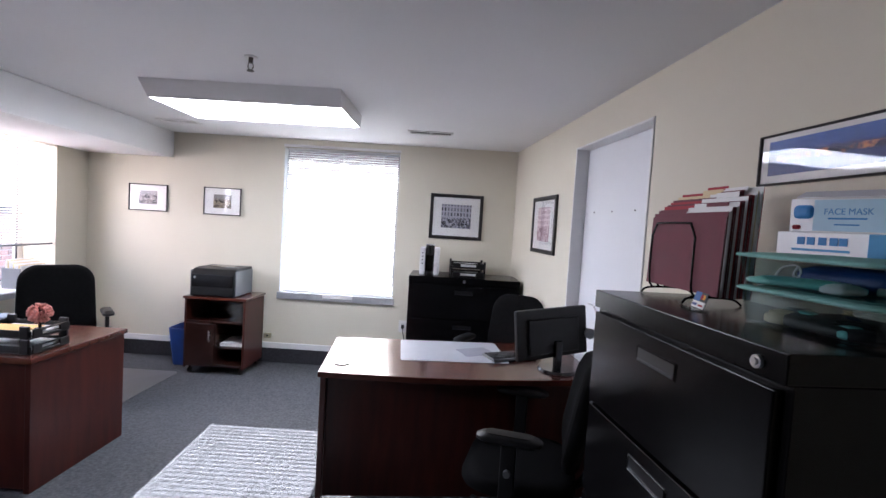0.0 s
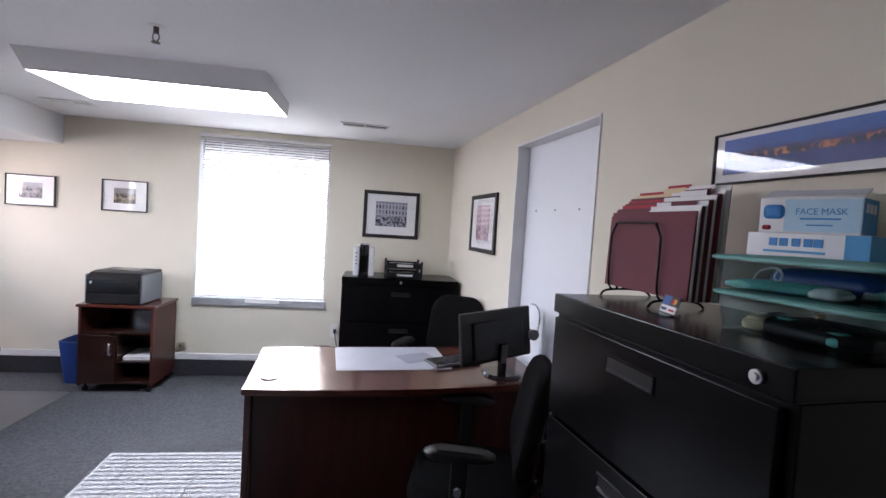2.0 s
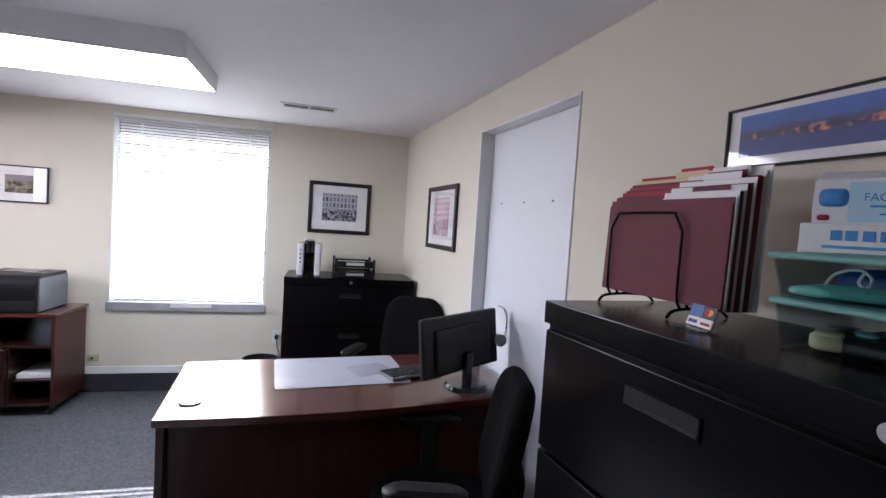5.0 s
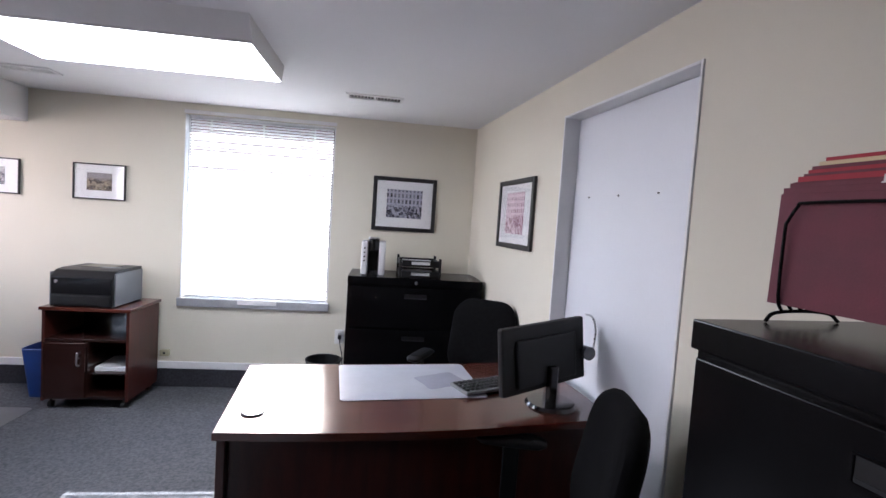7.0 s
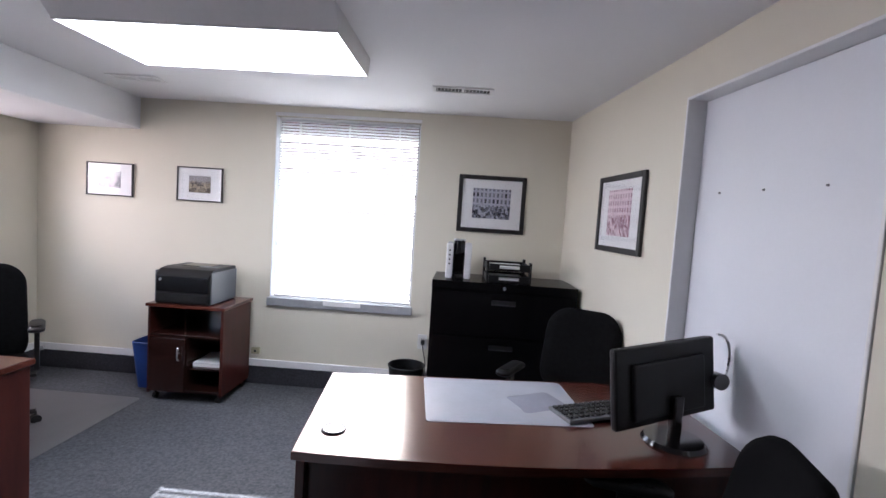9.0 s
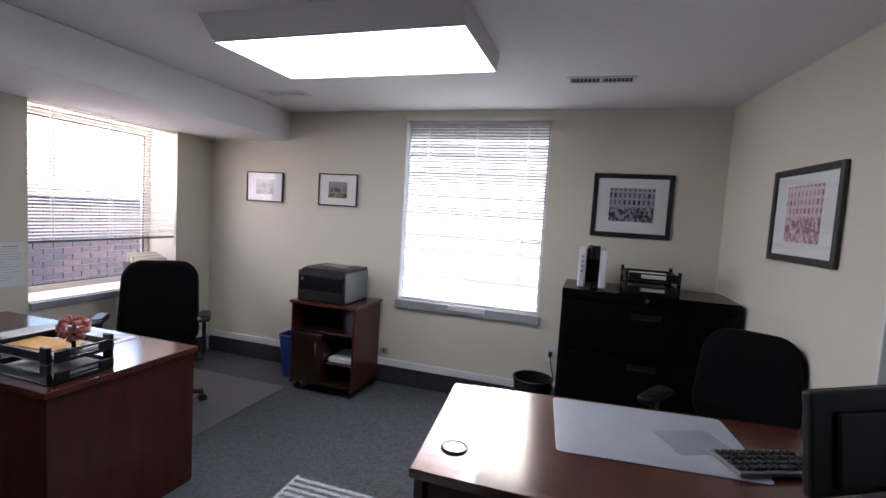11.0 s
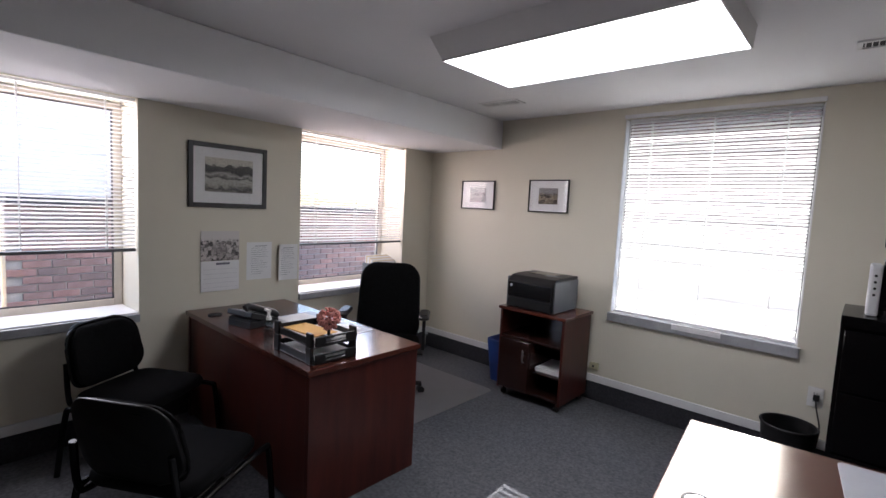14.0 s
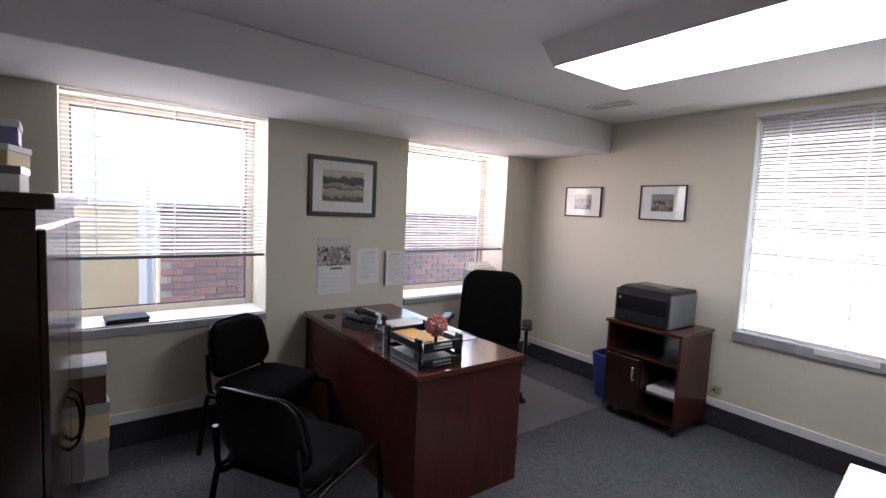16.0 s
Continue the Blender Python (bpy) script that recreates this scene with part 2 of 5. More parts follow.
# ---- structure ----
struct("floor", boxes((-3.2, 3.2, -4.2, 5.6, FLOOR - 0.12, FLOOR)), CARPET, "grey-blue loop-pile office carpet covering the floor", "floor")
struct("ceiling", boxes((-3.2, 3.2, -4.2, 5.6, CEIL, CEIL + 0.12)), CEILING, "plain white painted plaster ceiling", "ceiling")

WX0, WX1, WZ0, WZ1 = -0.716, 0.388, 0.765, 2.148
struct("wall_north", boxes((-3.0, WX0, 5.2, 5.32, 0, CEIL), (WX1, 2.2, 5.2, 5.32, 0, CEIL), (WX0, WX1, 5.2, 5.32, 0, WZ0 - 0.004), (WX0, WX1, 5.2, 5.32, WZ1, CEIL)), WALL, "cream painted plaster wall with one blinded window", "wall")

DV0, DV1, DH = -2.376, -1.478, 2.036
struct("wall_east", boxes((0, 0.2, -9.3, DV0, 0, CEIL), (0, 0.2, DV1, 0.1, 0, CEIL), (0, 0.2, DV0, DV1, DH, CEIL), (0.12, 0.2, DV0, DV1, 0, DH)), WALL, "cream painted plaster wall with a recessed white door", "wall", RW)

LWIN = ((-1.475, -0.374), (-3.56, -2.54))     # west windows along the wall
LZ0, LZ1, SOF = 0.755, 1.99, 1.99
cells = []
edges = [-9.2, LWIN[1][0], LWIN[1][1], LWIN[0][0], LWIN[0][1], 0.1]
for k in range(0, 5):
    if k % 2 == 0:
        cells.append((-0.36, 0, edges[k], edges[k + 1], 0, CEIL))
    else:
        cells.append((-0.36, 0, edges[k], edges[k + 1], 0, LZ0 - 0.045))
        cells.append((-0.36, 0, edges[k], edges[k + 1], LZ1, CEIL))
struct("wall_west", boxes(*cells), WALL, "cream painted plaster wall with two deep windows", "wall", LW)
struct("wall_south", boxes((-3.2, 3.2, -4.0, -3.8, 0, CEIL)), WALL, "plain cream painted wall closing the office", "wall")
struct("ceiling_beam", boxes((0.003, 0.82, -9.0, -0.003, SOF, CEIL - 0.002), bevel=0.006), CEILING, "boxed-in white plaster beam along the window wall", "beam", LW)

# carpet turned up the walls, with a white strip above it
def skirting(v0, v1, m, sign):
    a, b = (0.003, 0.014) if sign > 0 else (-0.014, -0.003)
    struct("baseboard", boxes((a, b, v0, v1, FLOOR + 0.002, 0.211), bevel=0.003), CARPET_BASE, "dark carpet turned up the wall as skirting", "baseboard", m)
    a, b = (0.003, 0.02) if sign > 0 else (-0.02, -0.003)
    struct("trim", boxes((a, b, v0, v1, 0.213, 0.268), bevel=0.004), WHITE_TRIM, "narrow white painted strip above the carpet skirting", "trim", m)


struct("baseboard", boxes((-2.57, 1.47, 5.186, 5.197, FLOOR + 0.002, 0.211), bevel=0.003), CARPET_BASE, "dark carpet turned up the wall as skirting", "baseboard")
struct("trim", boxes((-2.57, 1.47, 5.18, 5.197, 0.213, 0.268), bevel=0.004), WHITE_TRIM, "narrow white painted strip above the carpet skirting", "trim")
skirting(-8.9, -0.02, LW, 1)
skirting(DV1 + 0.02, -0.02, RW, -1)
skirting(-8.9, DV0 - 0.02, RW, -1)

# recessed door
door = thing("door_1", RW, "closed flush white door set back in the wall", "door", kind="structure")
part("door_leaf", boxes((0.075, 0.115, DV0 + 0.016, DV1 - 0.016, FLOOR + 0.008, DH - 0.016), bevel=0.003), DOOR_WHITE, door)
part("door_frame", boxes((-0.006, 0.118, DV0 + 0.002, DV0 + 0.014, FLOOR, DH - 0.002), bevel=0.003), WHITE_TRIM, door)
part("door_frame", boxes((-0.006, 0.118, DV1 - 0.014, DV1 - 0.002, FLOOR, DH - 0.002), bevel=0.003), WHITE_TRIM, door)
part("door_frame", boxes((-0.006, 0.118, DV0 + 0.015, DV1 - 0.015, DH - 0.014, DH - 0.002), bevel=0.003), WHITE_TRIM, door)
for v in (-2.121, -1.87, -1.637):
    part("screw", rod(bmesh.new(), (0.076, v, 1.63), (0.070, v, 1.63), 0.0042), GREY_PLASTIC, door)


# ---- blinds and windows ----
def blind(name, m, w, z_top, z_bottom, tilt, label, stack=0.0, wave=0.8, droop=0.0):
    """Venetian blind hung at y = 0 of its frame, w wide along x; -y is the room."""
    b = thing(name, m, label, "window blind")
    part("headrail", boxes((-w / 2, w / 2, -0.014, 0.014, z_top - 0.016, z_top), bevel=0.003), SLAT, b)
    me = None
    z = z_top - 0.026
    k = 0
    while z > z_bottom + 0.02:
        if me is None:
            bm = bmesh.new()
            rows = []
            for j in range(5):
                s = (j / 4 - 0.5) * 0.025
                c = 0.0018 * (1 - (2 * s / 0.025) ** 2)
                rows.append([bm.verts.new((x, s, c)) for x in (-w / 2 + 0.004, w / 2 - 0.004)])
            for p, q in zip(rows, rows[1:]):
                bm.faces.new((p[0], p[1], q[1], q[0]))
            bmesh.ops.solidify(bm, geom=bm.faces[:], thickness=0.0004)
            ob = part("slat", bm, SLAT, b, smooth=False)
            me = ob.data
        else:
            ob = new("slat", me)
            ob.parent = b
        ob.matrix_basis = pose(random.uniform(-0.001, 0.001), 0, z, tilt + droop * max(0.0, min(1.0, (1.40 - z) / 0.55)) + wave * noise.noise((z * 9.0, 3.1, 0.4)) + random.uniform(-0.2, 0.2), random.uniform(-0.08, 0.08), 0)
        z -= 0.0218
        k += 1
    part("bottom_rail", boxes((-w / 2, w / 2, -0.013, 0.013, z_bottom, z_bottom + 0.018), bevel=0.004), WHITE_TRIM if stack == 0 else GREY_PLASTIC, b)
    for x in (-0.36 * w, 0.0, 0.36 * w):
        bm = bmesh.new()
        for y in (-0.0135, 0.0135):
            rod(bm, (x, y, z_bottom + 0.018), (x, y, z_top - 0.016), 0.0026, seg=6)
        part("ladder_cord", bm, SLAT, b)
    return b


def sash_window(name, m, x0, x1, z0, z1, depth, label, meeting=None, f=0.045, paint=None):
    """Window set depth behind the wall's face, y+ outwards."""
    w = thing(name, m, label, "window", kind="structure")
    for a in ((x0 + 0.002, x0 + f, depth, depth + 0.05, z0, z1), (x1 - f, x1 - 0.002, depth, depth + 0.05, z0, z1), (x0 + f, x1 - f, depth, depth + 0.05, z1 - f, z1 - 0.002), (x0 + f, x1 - f, depth, depth + 0.05, z0 + 0.002, z0 + f)):
        part("window_frame", boxes(a, bevel=0.004), paint or ALU, w)
    for a in ((x0 + f, x0 + f + 0.008, z0 + f, z1 - f), (x1 - f - 0.008, x1 - f, z0 + f, z1 - f), (x0 + f + 0.008, x1 - f - 0.008, z1 - f - 0.008, z1 - f), (x0 + f + 0.008, x1 - f - 0.008, z0 + f, z0 + f + 0.008)):
        part("seal", boxes((a[0], a[1], depth + 0.006, depth + 0.016, a[2], a[3])), SEAL, w, "dark rubber seal")
    if meeting:
        part("meeting_rail", boxes((x0 + f, x1 - f, depth - 0.004, depth + 0.045, meeting - 0.02, meeting + 0.02), bevel=0.004), ALU, w)
    g = part("pane", boxes((x0 + f - 0.005, x1 - f + 0.005, depth + 0.02, depth + 0.026, z0 + f - 0.005, z1 - f + 0.005)), PANE, w)
    g.visible_shadow = False
    return w


wx = (WX0 + WX1) / 2
sash_window("window_1", pose(0, 5.2, 0), WX0, WX1, WZ0, WZ1, 0.06, "tall sash window behind a closed white blind", None, 0.016, WHITE_TRIM)
blind("window_blind", pose(wx + 0.010, 5.222, 0), WX1 - WX0 - 0.044, WZ1 - 0.002, WZ0 + 0.004, 43, "closed white venetian blind covering the sunny window", 0, 1.0, 12.0)
sill1 = struct("window_sill", boxes((WX0 - 0.012, WX1 + 0.012, 5.172, 5.25, WZ0 - 0.066, WZ0 - 0.002), bevel=0.004), GREY_SILL, "grey stone sill under the blinded window", "window sill")
struct("trim", boxes((WX0 - 0.005, WX1 + 0.005, 5.19, 5.2005, WZ1 + 0.004, WZ1 + 0.03), bevel=0.003), WHITE_TRIM, "thin white strip above the blinded window", "trim")

for a in ((WX0 + 0.001, WX0 + 0.006, 5.202, 5.258, WZ0, WZ1 - 0.001), (WX1 - 0.006, WX1 - 0.001, 5.202, 5.258, WZ0, WZ1 - 0.001)):
    struct("trim", boxes(a), WHITE_TRIM, "white painted lining of the window opening", "trim")
tagged(part("sill_cover", boxes((-0.285, 0.005, 5.166, 5.1715, WZ0 - 0.036, WZ0 + 0.001), bevel=0.001), WHITE_TRIM), "pale strip fixed over the sill below the blind", "sill cover")

WEST = LW @ pose(0, 0, 0, 0, 0, 90)       # x runs along the wall (north), y outwards
for k, (v0, v1) in enumerate(LWIN):
    sash_window("window_%d" % (k + 2), WEST, v0, v1, LZ0, LZ1, 0.285, "deep-set window with its blind half raised")
    blind("window_blind", WEST @ pose((v0 + v1) / 2, 0.03, 0), v1 - v0 - 0.012, LZ1 - 0.004, 1.118, 22, "half-raised white venetian blind with open slats", 1)
    struct("window_sill", boxes((v0 - 0.0, v1 + 0.0, -0.022, 0.30, LZ0 - 0.05, LZ0 - 0.002), bevel=0.004), GREY_SILL, "grey stone sill of the deep window", "window sill", WEST)
    struct("window_board", boxes((v0 + 0.003, v1 - 0.003, 0.0, 0.283, LZ0 - 0.0015, LZ0 + 0.006), bevel=0.002), WHITE_TRIM, "white painted board on the window sill", "window sill", WEST)


# ---- view outside ----
struct("ground", boxes((-60, 60, -60, 90, -3.3, -3.1)), mat("grey_asphalt", (0.07, 0.07, 0.07), 0.9, var=0.2, scale=3, bump=0.2), "grey asphalt yard outside the building", "ground")
DARK_BRICK = mat("dark_brown_brick", (0.13, 0.07, 0.06), 0.9, var=0.3, scale=3, bump=0.3)
YELLOW = mat("pale_yellow_siding", (0.88, 0.69, 0.44), 0.7, var=0.06, scale=3)
WHITE_SIDE = mat("white_render", (0.74, 0.73, 0.74), 0.8, var=0.05, scale=2)
DARK_ROOF = mat("dark_roof_edge", (0.09, 0.085, 0.095), 0.8, var=0.2, scale=4)
NX = 2.35     # neighbour's face, outwards from the west wall
nb = thing("brick_building", WEST, "low red-brick neighbouring building with a dark roof edge", "building")
part("wall", boxes((-2.82, 6.5, NX + 0.016, NX + 0.3, -3.1, 1.30)), MORTAR, nb, "pale mortar joints behind the bricks")
part("roof_edge", boxes((-2.82, 6.5, NX - 0.06, NX + 0.35, 1.30, 1.40), bevel=0.01), DARK_ROOF, nb, "dark flat roof edge")
part("downpipe", rod(bmesh.new(), (-2.90, NX - 0.02, -3.1), (-2.90, NX - 0.02, 1.6), 0.04), WHITE_SIDE, nb, "white downpipe at the corner")
yb = thing("yellow_building", WEST, "pale yellow sided building beside the brick one", "building")
part("wall", boxes((-9.0, -2.98, NX + 0.25, NX + 0.6, -3.1, 1.36)), YELLOW, yb)
part("roof", boxes((-9.0, -2.96, NX + 0.2, NX + 0.65, 1.36, 1.44), bevel=0.01), WHITE_SIDE, yb, "white roof edge")
far = thing("white_building", WEST, "white rendered building behind the low brick one", "building")
part("wall", boxes((-9, 1.4, NX + 3.0, NX + 3.3, -3.1, 2.7)), WHITE_SIDE, far)
nbn = thing("brick_building", pose(0, 15.0, 0), "red-brick building across the yard behind the blind", "building")
part("wall", boxes((-9, 9, 0, 0.3, -3.1, 4.7)), DARK_BRICK, nbn)
part("roof_edge", boxes((-9.1, 9.1, -0.08, 0.35, 4.7, 4.85), bevel=0.01), DARK_ROOF, nbn, "dark roof edge")


# ---- furniture ----
def desk(name, m, w, d, h, label, bow=0.0):
    """Office desk: x along its length, y across; the modesty panel is set back from y = 0."""
    t = thing(name, m, label, "desk")
    n = 24
    bm = bmesh.new()
    low, high = [], []
    outline = [(w * k / n, -bow * math.sin(math.pi * k / n)) for k in range(n + 1)] + [(w, d), (0, d)]
    for z, ring in ((h - 0.028, low), (h, high)):
        for x, y in outline:
            ring.append(bm.verts.new((x, y, z)))
    bm.faces.new(low[::-1])
    bm.faces.new(high)
    for k in range(len(low)):
        j = (k + 1) % len(low)
        bm.faces.new((low[k], low[j], high[j], high[k]))
    es = [e for e in bm.edges if len({round(v.co.z, 4) for v in e.verts}) == 1]
    bmesh.ops.bevel(bm, geom=es, offset=0.004, segments=2, affect="EDGES", profile=0.5)
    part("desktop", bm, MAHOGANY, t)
    part("end_panel", boxes((0.012, 0.04, 0.012, d - 0.012, 0, h - 0.029), bevel=0.003), MAHOGANY_V_SHADED, t)
    part("end_panel", boxes((w - 0.04, w - 0.012, 0.012, d - 0.012, 0, h - 0.029), bevel=0.003), MAHOGANY_V_SHADED, t)
    part("modesty_panel", boxes((0.041, w - 0.041, 0.05 if bow else 0.018, 0.07 if bow else 0.038, 0.02, h - 0.03), bevel=0.002), MAHOGANY_V_SHADED, t)
    part("pedestal", boxes((w - 0.45, w - 0.045, 0.10, d - 0.03, 0.03, h - 0.03), bevel=0.003), MAHOGANY_V_SHADED, t)
    return t


DA = pose(0.290, 2.985, 0, 0, 0, 6.0)
DESK_H = 0.746
desk("desk", DA @ pose(0, 0, FLOOR), 1.46, 0.70, DESK_H - FLOOR, "reddish mahogany laminate desk with a glossy bare top", 0.05)
DB = pose(-2.465, 2.907, 0)
desk("desk", DB @ pose(0, 0, FLOOR), 1.408, 0.668, 0.742 - FLOOR, "reddish mahogany laminate desk pushed end-on to the wall")


def torus(bm, c, r, q, seg=28, n=8):
    tube(bm, [(c[0] + r * math.cos(k * math.tau / seg), c[1] + r * math.sin(k * math.tau / seg), c[2]) for k in range(seg + 1)], q, n)
    return bm


gr = thing("cable_grommet", DA @ pose(0.10, 0.15, DESK_H), "round black cable grommet set in the desktop", "grommet")
part("rim", torus(bmesh.new(), (0, 0, 0.002), 0.036, 0.005), BLACK_PLASTIC, gr, smooth=True)
part("cap", rod(bmesh.new(), (0, 0, 0.0005), (0, 0, 0.004), 0.032, seg=28), SILVER, gr, "shiny silver cap")

# desk mat
bm = pad(0.61, 0.445, 0.0025, 0.02, 0.0008, n=5)
tagged(part("desk_mat", bm, DESK_MAT, None, m=DA @ pose(0.71, 0.455, DESK_H + 0.0018)), "translucent pale vinyl mat lying on the desk", "desk mat")
tagged(part("mouse_pad", pad(0.21, 0.17, 0.002, 0.02, 0.0006, n=4), mat("greyish_rubber", (0.27, 0.275, 0.33), 0.5, var=0.1), None, m=DA @ pose(0.85, 0.43, DESK_H + 0.0072, 0, 0, 20)), "faded grey mouse pad lying on the desk mat", "mouse pad")

# monitor, keyboard, headset
mon = thing("computer_monitor", DA @ pose(1.255, 0.150, DESK_H, 0, 0, 21), "black flat computer monitor seen from its back", "monitor")
part("base", rod(bmesh.new(), (0, 0, 0.001), (0, 0, 0.014), 0.105, 0.095, 32), GLOSS_BLACK, mon, smooth=True)
part("neck", boxes((-0.022, 0.022, -0.014, 0.014, 0.014, 0.16), bevel=0.006), GLOSS_BLACK, mon)
part("screen_shell", boxes((-0.24, 0.24, 0.012, 0.040, 0.075, 0.345), bevel=0.008), BLACK_PLASTIC, mon, m=pose(-0.004, 0, -0.008, -5, -3, 0))
part("back_bulge", boxes((-0.17, 0.17, -0.002, 0.014, 0.10, 0.29), bevel=0.006), BLACK_PLASTIC, mon, m=pose(-0.004, 0, -0.008, -5, -3, 0))
part("screen", boxes((-0.228, 0.228, 0.0403, 0.042, 0.088, 0.344)), GLOSS_BLACK, mon, "dark switched-off screen", m=pose(-0.004, 0, -0.008, -5, -3, 0))

kb = thing("keyboard", DA @ pose(0.985, 0.33, DESK_H + 0.0045, 0, 0, 18), "black keyboard with grey edges beside the monitor", "keyboard")
part("keyboard_body", boxes((-0.09, 0.2, -0.07, 0.07, 0, 0.016), bevel=0.005), GREY_PLASTIC, kb)
kme = None
for i in range(11):
    for j in range(4):
        if kme is None:
            o = part("key", boxes((-0.009, 0.009, -0.011, 0.011, 0, 0.007), bevel=0.002, seg=1), BLACK_PLASTIC, kb)
            kme = o.data
        else:
            o = new("key", kme)
            o.parent = kb
        o.matrix_basis = pose(-0.075 + 0.0245 * i, -0.045 + 0.029 * j, 0.0165)

hs = thing("headset", DA @ pose(1.465, 0.26, DESK_H - 0.002, 0, 0, 10), "grey telephone headset hung beside the monitor", "headset")
part("headband", tube(bmesh.new(), arc([(-0.02, 0, 0.20), (0.0, 0, 0.16), (0.03, 0, 0.19), (0.045, 0, 0.25), (0.04, 0, 0.31), (0.015, 0, 0.35), (-0.02, 0, 0.36)], 5), 0.0045), SILVER, hs, smooth=True)
part("earpiece", rod(bmesh.new(), (-0.005, -0.03, 0.19), (0.0, 0.015, 0.19), 0.03, 0.026, 20), GREY_PLASTIC, hs, smooth=True)


# ---- chairs ----
def task_chair(m, label, seat_h=0.47, back_w=0.46, back_h=0.50, back_z=0.60, group="", tilt=-10, back_y=0.225):
    """Swivel chair on five castors; the sitter faces -y."""
    c = thing("office_chair", m, label, "chair", group)
    part("seat", pad(0.50, 0.48, 0.085, 0.14, 0.03, 0.012), FABRIC, c, m=pose(0, 0, seat_h - 0.045), smooth=True)
    part("backrest", pad(back_w, back_h, 0.075, 0.13, 0.03, 0.03, 0.92), FABRIC, c, m=pose(0, back_y + 0.03, back_z + back_h / 2 - 0.02, 90 + tilt, 0, 0), smooth=True)
    part("back_bar", tube(bmesh.new(), arc([(0, 0.10, seat_h - 0.09), (0, 0.25, seat_h - 0.08), (0, back_y + 0.085, seat_h + 0.05), (0, back_y + 0.075, back_z + 0.12)], 5), 0.018), BLACK_PLASTIC, c, smooth=True)
    for s in (-1, 1):
        arm = part("armrest", pad(0.075, 0.26, 0.035, 0.035, 0.012, 0.0), BLACK_PLASTIC, c, m=pose(s * 0.285, -0.03, seat_h + 0.20), smooth=True)
        bm = boxes((-0.012, 0.012, -0.03, 0.03, -0.25, -0.016), bevel=0.005)
        part("arm_post", bm, BLACK_PLASTIC, arm)
        part("knob", rod(bmesh.new(), (s * 0.012, 0, -0.13), (s * 0.03, 0, -0.13), 0.014), GREY_PLASTIC, arm, "grey adjusting knob")
        part("arm_bracket", boxes((min(0, -s * 0.2), max(0, -s * 0.2), -0.03, 0.03, -0.287, -0.272), bevel=0.004), BLACK_PLASTIC, arm)
    part("gas_column", rod(rod(bmesh.new(), (0, 0, 0.10), (0, 0, 0.26), 0.028), (0, 0, 0.26), (0, 0, seat_h - 0.088), 0.016), BLACK_PLASTIC, c, smooth=True)
    part("seat_plate", boxes((-0.11, 0.11, -0.12, 0.12, seat_h - 0.105, seat_h - 0.088), bevel=0.006), BLACK_METAL, c)
    for k in range(5):
        a = radians(72 * k + 18)
        x, y = math.cos(a), math.sin(a)
        leg = part("base_leg", rod(bmesh.new(), (0.02 * x, 0.02 * y, 0.105), (0.29 * x, 0.29 * y, 0.075), 0.024, 0.016, 10), BLACK_PLASTIC, c, smooth=True)
        part("castor", rod(rod(bmesh.new(), (0.29 * x - 0.02 * y, 0.29 * y + 0.02 * x, 0.0275), (0.29 * x + 0.02 * y, 0.29 * y - 0.02 * x, 0.0275), 0.027), (0.29 * x, 0.29 * y, 0.03), (0.29 * x, 0.29 * y, 0.075), 0.008), BLACK_PLASTIC, leg, smooth=True)
    return c


task_chair(pose(1.315, 3.99, FLOOR, 0, 0, -30), "black fabric swivel chair with arms behind the desk", 0.42, 0.43, 0.47, 0.49)
task_chair(pose(1.272, 2.80, FLOOR, 0, 0, -104), "black fabric swivel chair with arms in front of the desk", 0.41, 0.45, 0.48, 0.445)
task_chair(pose(-1.885, 4.04, FLOOR, 0, 0, 42), "high-backed black leather swivel chair behind the desk", 0.42, 0.49, 0.60, 0.37)


